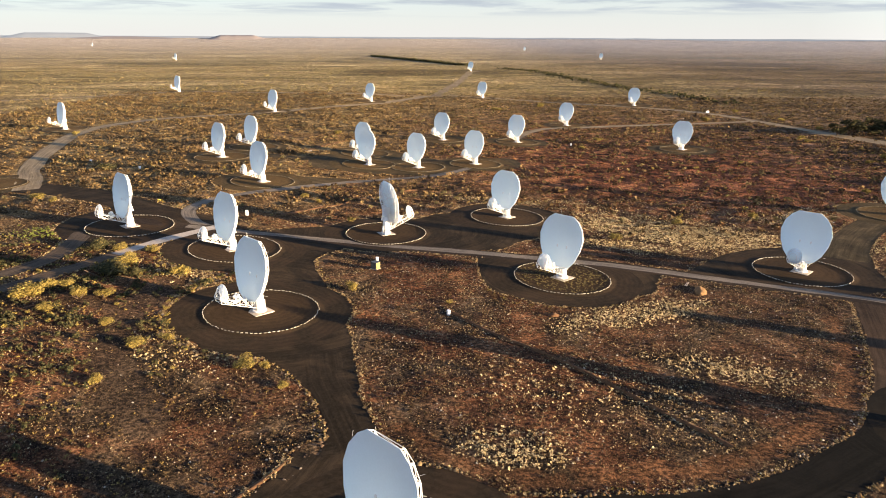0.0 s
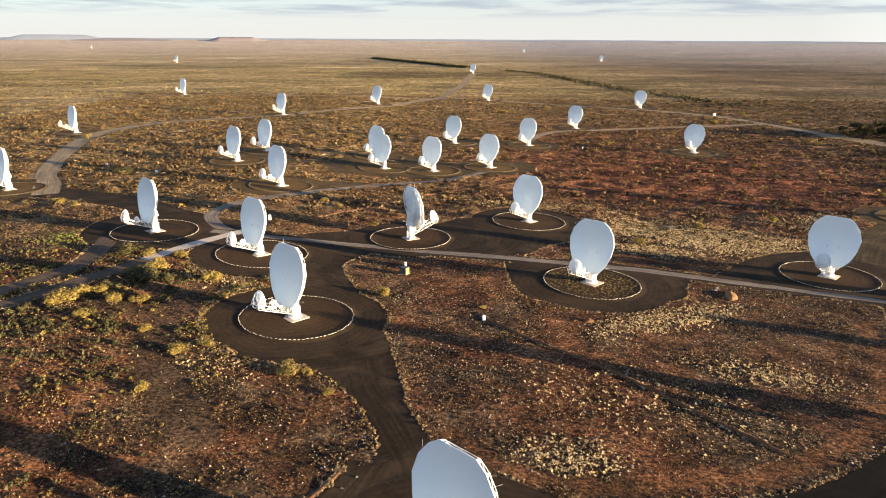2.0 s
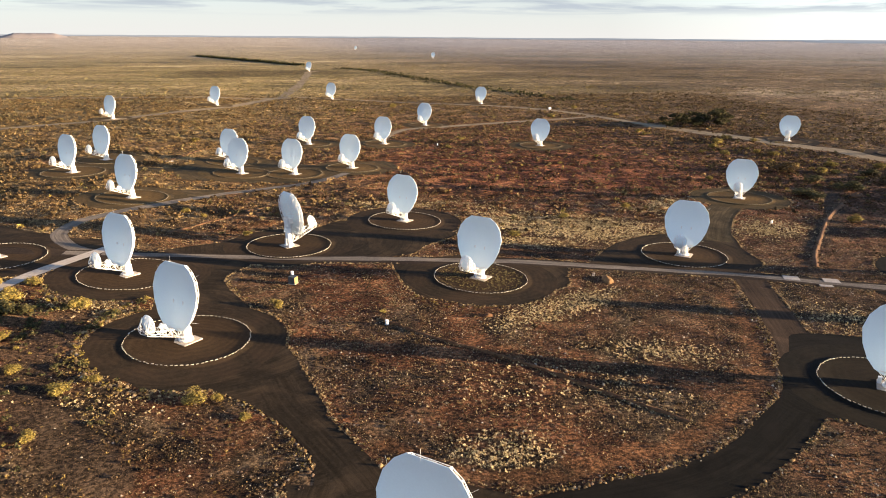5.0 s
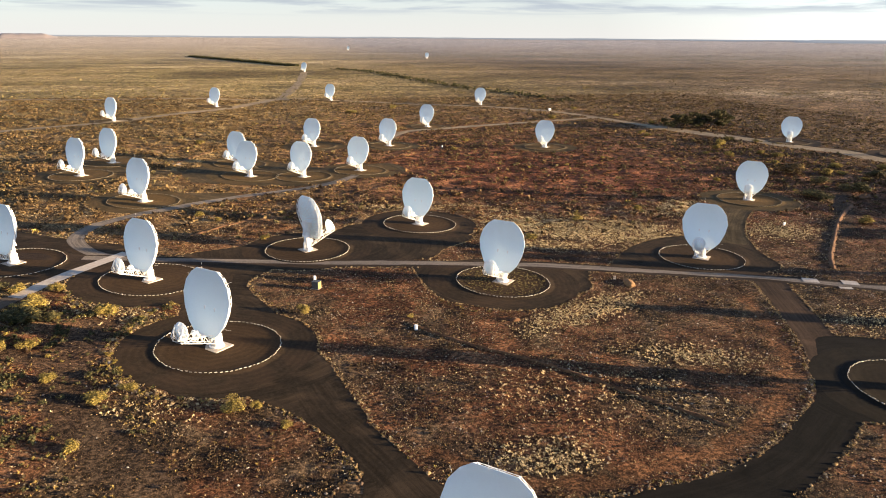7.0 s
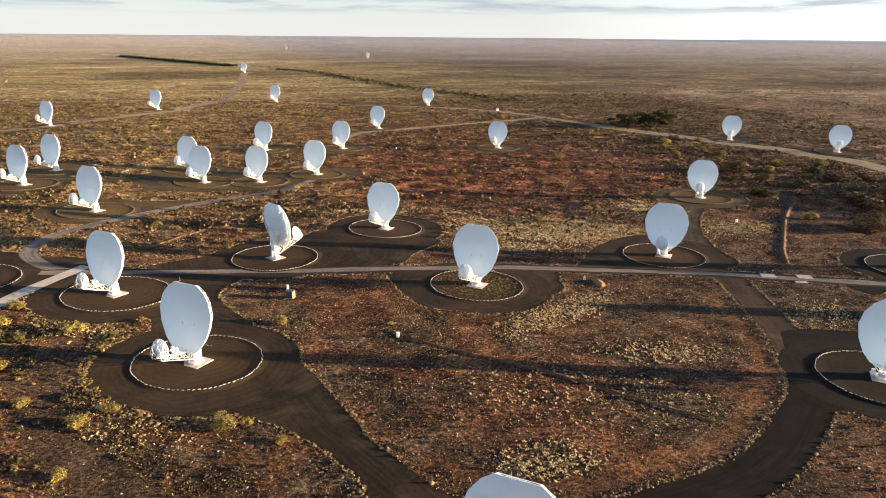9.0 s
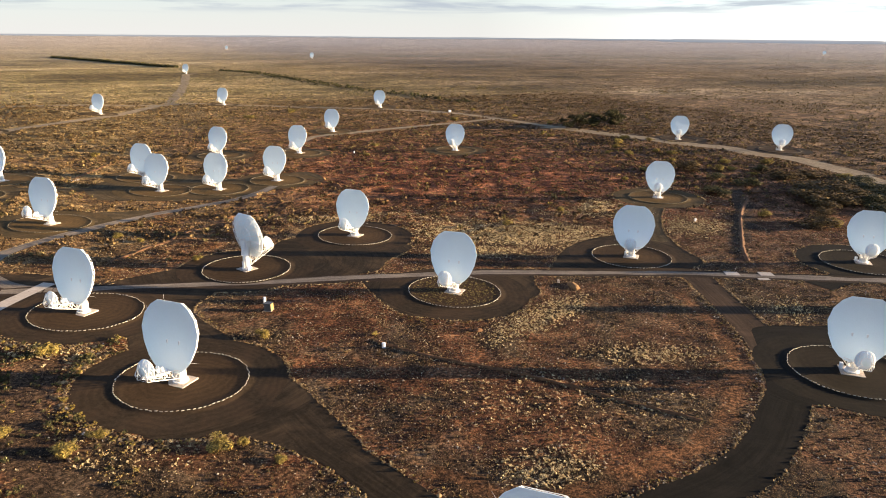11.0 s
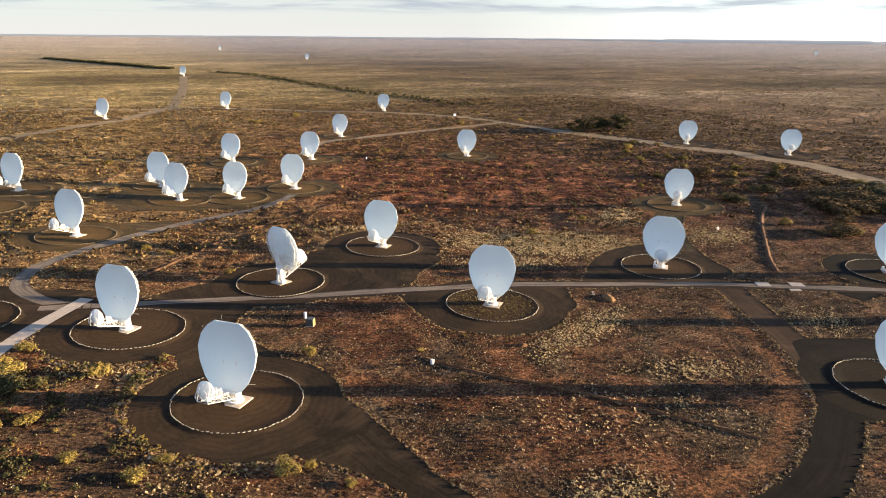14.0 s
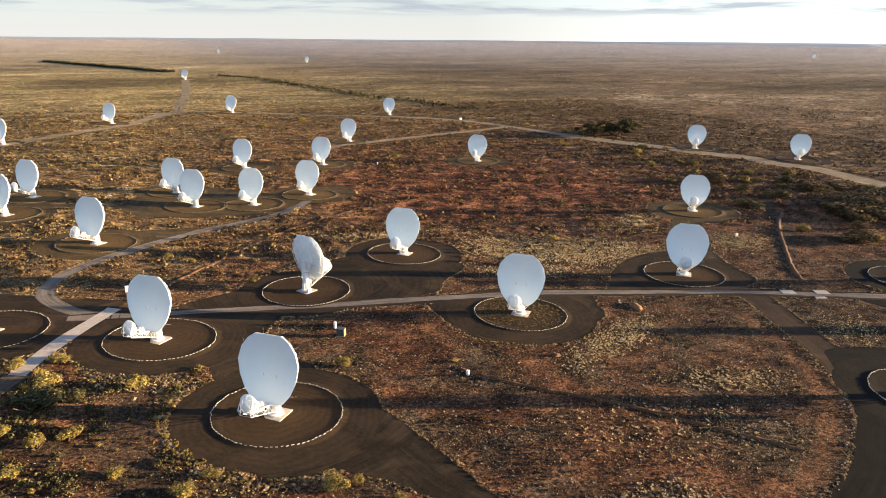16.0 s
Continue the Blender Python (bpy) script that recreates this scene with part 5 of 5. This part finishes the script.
# ---- earthworks ----
def berm(name, points, width, height, label, seed):
    c = resample(points, 1.2)
    rng = np.random.RandomState(seed)
    d = np.gradient(c, axis=0)
    d /= np.linalg.norm(d, axis=1)[:, None] + 1e-9
    nrm = np.stack([-d[:, 1], d[:, 0]], 1)
    prof = [(-0.5, -0.05), (-0.25, 0.55), (0.0, 1.0), (0.28, 0.5), (0.5, -0.05)]
    rows = []
    for s, h in prof:
        q = c + nrm * (s * width * (1 + 0.2 * rng.randn(len(c))))[:, None]
        rows.append(np.stack([q[:, 0], q[:, 1], surface_z(q[:, 0], q[:, 1]) + h * height * (1 + 0.35 * rng.randn(len(c)) * (h > 0)) + 0.02], 1))
    v = np.concatenate(rows)
    n = len(c)
    i = (np.arange(4)[:, None] * n + np.arange(n - 1)[None, :]).ravel()
    f = np.stack([i, i + 1, i + 1 + n, i + n], 1)[:, ::-1]
    return tagged(new(name, mesh_from(name, v, f, BERM)), label, "earth bank", kind="structure")


trench = "low bank of loose red earth over a cable trench"
BANKS = [([(-56, 230), (-40, 249), (-25, 267.5), (2, 290), (29, 305), (38, 313), (41, 323), (37, 334), (30, 342)], 1.3, 0.32), ([(1, 150), (6, 142), (13, 134), (20, 127.5), (26, 121.5), (33, 112.5), (42, 101), (47, 95)], 1.0, 0.42),
         ([(206, 233), (184, 216), (164, 197), (143, 176), (134, 165)], 1.6, 0.45), ([(-73, 366), (-66, 385), (-58, 408)], 1.4, 0.45), ([(-31.5, 73.5), (-28.6, 77.5), (-26.6, 81), (-24.2, 85), (-22.6, 88.5)], 0.9, 0.16)]
for k, (points, wide, tall) in enumerate(BANKS):
    berm("bank_%d" % (k + 1), points, wide, tall, trench, k + 1)
    x, y = along(points, 420, wide * 0.55, 140 + k)
    strewn("bank_stones", x, y, 0.07 + 0.22 * R.uniform(0, 1, len(x)) ** 2.5, BOULDER if k else STONES, "loose stones along a bank of red earth", 150 + k)
    x, y = along(points, 160, wide * 0.6, 160 + k)
    planted("bank_tufts", SHAG, x, y, R.uniform(0.2, 0.55, len(x)), STRAW, "dry tufts along a bank of red earth", "grass", 170 + k)


def mound(name, x, y, a, b, h, turn, label, seed, material=None):
    bm = bmesh.new()
    bmesh.ops.create_icosphere(bm, subdivisions=4, radius=1)
    for v in bm.verts:
        k = 1 + 0.16 * noise.noise(v.co * 1.8 + Vector((seed * 9, 0, 0))) + 0.12 * noise.noise(v.co * 5.5)
        v.co = Vector((v.co.x * a * k, v.co.y * b * k, max(v.co.z, -0.15) * h * k * (1.25 - 0.5 * abs(v.co.x))))
    me = bpy.data.meshes.new(name)
    bm.to_mesh(me)
    bm.free()
    me.materials.append(material or BERM)
    ob = new(name, me)
    ob.matrix_world = pose(x, y, gz(x, y), 0, 0, turn)
    return tagged(ob, label, "earth mound")


mound("earth_mound", 66.8, 166.5, 1.6, 3.2, 0.8, -15, "heap of orange earth beside the road", 1, HEAP)
mound("earth_mound", 26, 146.8, 1.3, 0.8, 0.55, 0, "small heap of orange earth in the field", 2)
mound("earth_mound", 222, 243, 4.5, 2.2, 1.4, 30, "heap of orange earth at the thicket's edge", 3)


# ---- small fixtures ----
def post(name, x, y, radius, height, material, label, category):
    root = new(name)
    root.matrix_basis = pose(x, y, gz(x, y))
    tagged(root, label, category)
    bm = bmesh.new()
    tube(bm, (0, 0, -0.2), (0, 0, height), radius, 16)
    part("barrel", bm, material, root)
    bm = bmesh.new()
    tube(bm, (0, 0, height), (0, 0, height + 0.1), radius * 1.12, 16, radius * 0.8)
    part("cap", bm, material, root)
    return root


def cabinet(x, y, turn, size, material, label, door_material=WHITE):
    root = new("equipment_cabinet")
    root.matrix_basis = pose(x, y, gz(x, y), 0, 0, turn)
    tagged(root, label, "cabinet")
    w, d, h = size
    bm = bmesh.new()
    block(bm, (0, 0, h / 2 + 0.05), (w, d, h), None, 0.03)
    part("body", bm, material, root)
    bm = bmesh.new()
    block(bm, (0, 0, -0.05), (w * 1.15, d * 1.15, 0.35), None, 0.02)
    part("plinth", bm, CONCRETE, root)
    bm = bmesh.new()
    block(bm, (0, 0, h + 0.08), (w * 1.08, d * 1.08, 0.08), None, 0.02)
    part("lid", bm, STEEL if material is YELLOW else material, root)
    bm = bmesh.new()
    block(bm, (0, -d / 2 - 0.015, h / 2 + 0.08), (w * 0.8, 0.04, h * 0.85), None, 0.01)
    part("door", bm, door_material, root)
    return root


cabinet(-18.2, 177.8, 55, (1.7, 1.9, 1.9), STEEL, "yellow equipment box standing alone in the scrub", YELLOW)
post("marker_post", -18.3, 183.0, 0.38, 1.7, WHITE, "squat white marker post beside a yellow box", "post")
post("marker_post", 1.7, 145.9, 0.42, 1.05, WHITE, "squat white marker post in the field", "post")
cabinet(-66.8, 226.4, 10, (0.9, 0.8, 1.6), WHITE, "white equipment cabinet near the road fork")
cabinet(154.8, 211.5, 20, (0.7, 0.6, 1.1), WHITE, "white equipment cabinet in the dry grass")
cabinet(-164.3, 316.1, 0, (0.8, 0.7, 1.2), WHITE, "white equipment cabinet beside the dirt track")
cabinet(-134.6, 299.8, 0, (0.8, 0.7, 1.2), WHITE, "white equipment cabinet among scrub")
cabinet(228.8, 611, 10, (2.2, 1.7, 1.7), WHITE, "small white equipment hut by the dirt track")
post("mast", 238, 606, 0.07, 9.0, STEEL, "thin dark steel weather mast", "mast")
post("marker_post", 76, 415, 0.35, 1.2, WHITE, "squat white marker post in red scrub", "post")
slab("culvert_slab", 119.5, 158.2, -28, 4.2, 3.4, 0.16, CONCRETE, "pale concrete culvert slab beside the road", "slab", kind="")
slab("culvert_slab", 129.0, 153.8, -28, 4.2, 3.4, 0.16, CONCRETE, "pale concrete culvert slab beside the road", "slab", kind="")
slab("culvert_slab", 124.5, 150.5, -20, 3.4, 1.6, 0.2, CONCRETE, "pale concrete culvert slab below the road", "slab", kind="")
slab("culvert_slab", 65.0, 171.6, 60, 3.0, 0.7, 0.10, CONCRETE, "pale concrete culvert slab beside the road", "slab", kind="")
slab("culvert_slab", -72.5, 364, 20, 3.5, 3.0, 0.25, CONCRETE, "pale concrete slab at a trench's end", "slab", kind="")


# ---- single bushes and trees ----
def leaf_mesh(name, template, material):
    v = template.reshape(-1, 3)
    return mesh_from(name, v, np.arange(len(v)).reshape(-1, 3), material)


def build_bush(seed, material, label):
    rng = np.random.RandomState(seed)
    root = new("bush")
    tagged(root, label, "bush")
    for k in range(4):
        a = 6.28 * k / 4 + rng.uniform(-0.3, 0.3)
        bm = bmesh.new()
        tube(bm, (0.05 * math.cos(a), 0.05 * math.sin(a), -0.08), (0.5 * math.cos(a), 0.5 * math.sin(a), rng.uniform(0.4, 0.8)), 0.035, 4, 0.012)
        part("stem", bm, BARK, root)
    
    f = new("foliage", leaf_mesh("foliage", bush_template(rng, 1500, 0.78, 1.0, 0.045), material))
    f.parent = root
    return root


def build_tree(seed):
    rng = np.random.RandomState(seed)
    root = new("thorn_tree")
    tagged(root, "dark dense thorn tree spreading low to the ground", "tree")
    bm = bmesh.new()
    tube(bm, (0, 0, -0.3), (0.1, 0.05, 0.8), 0.26, 8, 0.18)
    tips = []
    for k in range(7):
        a = 6.28 * k / 7 + rng.uniform(-0.3, 0.3)
        p = Vector((math.cos(a) * rng.uniform(1.2, 2.2), math.sin(a) * rng.uniform(1.2, 2.2), rng.uniform(0.7, 2.4)))
        tube(bm, (0.1, 0.05, 0.7), p, 0.12, 6, 0.05)
        for j in range(3):
            q = p + Vector((rng.uniform(-1, 1), rng.uniform(-1, 1), rng.uniform(-0.1, 0.7)))
            tube(bm, p, q, 0.05, 5, 0.02)
            tips.append(q)
    part("trunk", bm, BARK, root)
    clumps = [bush_template(rng, 130, 1.1, 0.9, 0.17) + np.array(t) - np.array([0, 0, 0.5]) for t in tips]
    f = new("crown", leaf_mesh("crown", np.concatenate(clumps), DARKLEAF))
    f.parent = root
    return root


YB = [build_bush(s, OLIVE, "rounded yellow-green bush on red soil") for s in (1, 2, 3)]
DB = [build_bush(s, DARKLEAF, "dark green bush on red soil") for s in (4, 5)]
GB = [build_bush(s, GREYLEAF, "wide grey-brown bush in a hollow") for s in (6, 7, 8)]
YELLOW_BUSHES = [(-60.3, 108.8, 2.6), (-84.8, 176.5, 2.2), (-86.6, 171.0, 1.7), (-81.8, 181.9, 1.5), (-66.2, 163.2, 2.2), (-56.0, 127.6, 1.6), (-69.8, 133.5, 1.2), (-82.8, 146.1, 1.8), (-86.2, 138.6, 1.6), (256.5, 340, 2.4), (254.6, 352, 2.2), (231.7, 350, 1.8), (252.3, 390, 2.6), (223.2, 359.2, 1.8), (246.1, 308.8, 2.0), (264, 306.2, 2.2), (244, 289, 2.6), (252.8, 288, 2.4), (207.1, 304.3, 1.9), (179.2, 286.4, 1.9), (186.5, 205.7, 2.6), (293.7, 250.2, 3.2), (198.9, 184.3, 2.8), (229.9, 437, 2.4), (270, 403.5, 2.6), (113.6, 244.4, 1.8), (82.5, 233.4, 2.2), (-27.8, 110.9, 0.8), (-33.4, 117.6, 1.2), (-36.8, 118, 2.3), (-95.5, 146.5, 2.4), (-92, 149.8, 2.2), (-89.5, 152.6, 2.0), (-83.5, 171.9, 2.0), (-22.8, 161.5, 1.7), (-77.8, 147.5, 2.0), (-59.8, 124.7, 1.5), (-89.5, 182, 1.9), (2.0, 153.2, 0.8), (54.8, 212.3, 1.6), (-31, 226, 1.6), (-47, 250.8, 1.5),
                 (-53, 259.4, 1.3), (155.4, 358, 1.6), (126, 342, 1.5), (235, 355, 2.0), (241, 375, 2.2), (285, 396, 2.4), (80, 406, 1.5), 
                 (240, 322, 2.0), (253, 274, 2.2), (286, 294, 2.4), (-65.6, 424, 2.4), (97.8, 438, 2.4), (45.6, 618, 3.0), (253, 613, 3.2), (267, 555, 3.2), (90, 653, 2.6), (229, 444, 2.4),
                 (-137, 235, 1.8), (-147, 244, 1.8), (-217, 405, 2.4), (270, 500, 2.6), (206, 549, 2.6)]
DARK_BUSHES = [(-81.5, 163.6, 3.2), (-77.5, 163.8, 2.8), (201.3, 243.2, 2.6), (232, 253.5, 2.8), (226.7, 274.2, 2.6), (264.6, 278.8, 2.8), (226.5, 258.8, 2.4), (-84.5, 161.0, 2.6), (199.6, 248, 2.6), (-96, 183, 2.0), (-150, 300, 2.2)]
GREY_BUSHES = [(204, 245, 3.0), (266.8, 280.5, 4.6), (272.2, 274, 4.4), (244.7, 233, 4.6), (250.6, 224, 4.2), (229, 218, 4.0), (235, 209.7, 4.4), (239, 226, 3.6), (258, 231, 4.4), (222, 207, 3.4),
               (228.6, 295.8, 2.6), (193, 185, 3.0), (198, 189, 2.6), (246, 213, 4.0), (256, 240, 3.2), (212, 199, 3.0), (262, 262, 3.0), (280, 262, 3.4)]
THICKET = [(270.6, 225.7, 4.6), (264, 215.5, 4.8), (249, 203.9, 4.6), (276, 232, 4.6), (280, 222, 4.8), (258, 206, 4.8), (270, 208, 4.8), (240, 195, 4.2), (285, 238, 4.2), (252, 192, 4.4), (262, 198, 4.6)]
DARK_BUSHES += THICKET
rb = random.Random(3)
for kinds, spots in ((YB, YELLOW_BUSHES), (DB, DARK_BUSHES), (GB, GREY_BUSHES)):
    for k, (x, y, s) in enumerate(spots):
        m = pose(x, y, gz(x, y), 0, 0, rb.uniform(0, 360)) @ Matrix.Diagonal((1.05 * s * rb.uniform(0.8, 1.1), 1.05 * s * rb.uniform(0.8, 1.1), s * (rb.uniform(0.65, 0.85) if s < 3 else rb.uniform(0.42, 0.6)), 1))
        if k < len(kinds):
            kinds[k].matrix_basis = m
        else:
            copy_thing(kinds[k % len(kinds)], m)
            
TREES = [(290, 470, 1.8), (266, 470, 1.1), (277, 472, 1.5), (301, 468, 1.9), (310, 466, 1.4), (296, 482, 1.4), (318, 478, 1.3)]
tree = build_tree(9)
for k, (x, y, s) in enumerate(TREES):
    m = pose(x, y, gz(x, y), 0, 0, 70 * k) @ Matrix.Diagonal((s, s, s * 1.1, 1))
    if k == 0:
        tree.matrix_basis = m
    else:
        copy_thing(tree, m)


# ---- far hills ----
def hill(name, bearing, distance, length, height, depth, flat, label, seed):
    """A low flat-topped hill on the rim of the plain."""
    rng = np.random.RandomState(seed)
    n, m = 60, 9
    u = np.linspace(-1, 1, n)
    w = np.linspace(-1, 1, m)
    U, W = np.meshgrid(u, w)
    prof = np.clip((1 - np.abs(U)) / (1 - flat), 0, 1) ** 0.9 * np.clip((1 - np.abs(W)) / 0.5, 0, 1)
    jag = 1 + 0.015 * np.interp(U.ravel(), np.linspace(-1, 1, 14), rng.randn(14)).reshape(U.shape)
    Z = prof * height * jag
    b = radians(bearing)
    X = distance * math.sin(b) + U * length / 2 * math.cos(b) + W * depth / 2 * math.sin(b)
    Y = distance * math.cos(b) - U * length / 2 * math.sin(b) + W * depth / 2 * math.cos(b)
    Z = Z + ground_z(X, Y) - 1.0
    v = np.stack([X.ravel(), Y.ravel(), Z.ravel()], 1)
    i = (np.arange(m - 1)[:, None] * n + np.arange(n - 1)[None, :]).ravel()
    f = np.stack([i, i + 1, i + 1 + n, i + n], 1)
    # hills from seed 3 on take the material with the haze glow
    return tagged(new(name, mesh_from(name, v, f, HILLROCK if seed < 3 else HAZERIDGE, True)), label, "hill", kind="structure")


hill("hill_1", -16.3, 4550, 330, 20, 300, 0.6, "dark flat-topped hill on the horizon", 1)
hill("hill_2", -24.5, 4600, 560, 7, 300, 0.3, "low brown rise on the horizon", 2)
hill("hill_3", -28.6, 4700, 520, 26, 200, 0.6, "hazy blue-grey flat-topped hill on the horizon", 3)
hill("hill_4", -34.5, 4700, 460, 28, 200, 0.5, "hazy blue-grey flat-topped hill on the horizon", 4)
hill("hill_5", 48.0, 4650, 1300, 12, 300, 0.85, "long low plateau on the horizon", 5)


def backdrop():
    """Ridges far behind the plain, made pale by the haze glow in their material."""
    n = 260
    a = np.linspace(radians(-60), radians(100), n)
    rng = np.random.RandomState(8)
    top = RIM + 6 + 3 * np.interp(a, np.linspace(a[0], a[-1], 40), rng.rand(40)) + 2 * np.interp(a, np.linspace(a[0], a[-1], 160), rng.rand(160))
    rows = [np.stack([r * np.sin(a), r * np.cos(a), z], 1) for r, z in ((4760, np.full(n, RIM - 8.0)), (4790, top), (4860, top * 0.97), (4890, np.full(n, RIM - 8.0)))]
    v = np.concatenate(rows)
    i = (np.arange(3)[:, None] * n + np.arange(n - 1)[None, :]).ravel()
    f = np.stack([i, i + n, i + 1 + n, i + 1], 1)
    tagged(new("backdrop_ridge", mesh_from("backdrop_ridge", v, f, HAZERIDGE, True)), "ridges at the far horizon in a pale haze glow", "ridge", kind="structure")


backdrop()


# ---- stone rings round the antennas ----
def block_stone(seed):
    rng = random.Random(seed)
    bm = bmesh.new()
    block(bm, (0, 0, 0.05), (0.58, 0.16, 0.16), None, 0.0)
    for v in bm.verts:
        v.co += Vector((rng.uniform(-0.05, 0.05), rng.uniform(-0.04, 0.04), rng.uniform(-0.04, 0.04)))
    bmesh.ops.bevel(bm, geom=bm.edges[:], offset=0.03, segments=1, affect="EDGES")
    me = bpy.data.meshes.new("stone")
    bm.to_mesh(me)
    bm.free()
    me.materials.append(KERBSTONE)
    return me


RING, COUNT = 12.8, 84
STONE_MESHES = [block_stone(k) for k in range(5)]
NEAR_RINGS = {(-41.0, 145.5), (-60.0, 189.3), (32.2, 173.7), (-18.3, 213.0), (101.5, 184), (22.6, 236.8), (93.3, 98.7)}
ring_label = "ring of whitewashed stones round an antenna"
for x, y, r in ANTENNAS + [TURNED]:
    if not r or math.hypot(x, y) > 620:
        continue
    rr = random.Random(int(x * 7 + y))
    spots = []
    for k in range(COUNT):
        a = 2 * math.pi * (k + rr.uniform(-0.12, 0.12)) / COUNT
        d = RING + rr.uniform(-0.12, 0.12)
        px, py = x + d * math.cos(a), y + d * math.sin(a)
        spots.append((px, py, gz(px, py) + 0.265, math.degrees(a) + 90 + rr.uniform(-12, 12), rr.uniform(0.8, 1.15)))
    if (x, y) in NEAR_RINGS:
        root = new("stone_ring")
        root.matrix_basis = pose(x, y, gz(x, y) + 0.265)
        tagged(root, ring_label, "stone ring", "stone rings")
        for px, py, pz, a, s in spots:
            o = new("stone", STONE_MESHES[rr.randrange(5)])
            o.parent = root
            o.matrix_basis = pose(px - x, py - y, pz - gz(x, y) - 0.265, 0, 0, a) @ Matrix.Diagonal((s, s, s, 1))
    else:
        vs, fs, base = [], [], 0
        for px, py, pz, a, s in spots:
            me = STONE_MESHES[rr.randrange(5)]
            m = pose(px, py, pz, 0, 0, a) @ Matrix.Diagonal((s, s, s, 1))
            vs += [m @ v.co for v in me.vertices]
            fs += [[i + base for i in p.vertices] for p in me.polygons]
            base += len(me.vertices)
        me = bpy.data.meshes.new("stone_ring")
        me.from_pydata(vs, [], fs)
        me.materials.append(DUSTSTONE if y > 240 else KERBSTONE)
        tagged(new("stone_ring", me), ring_label, "stone ring", "stone rings", "stuff")
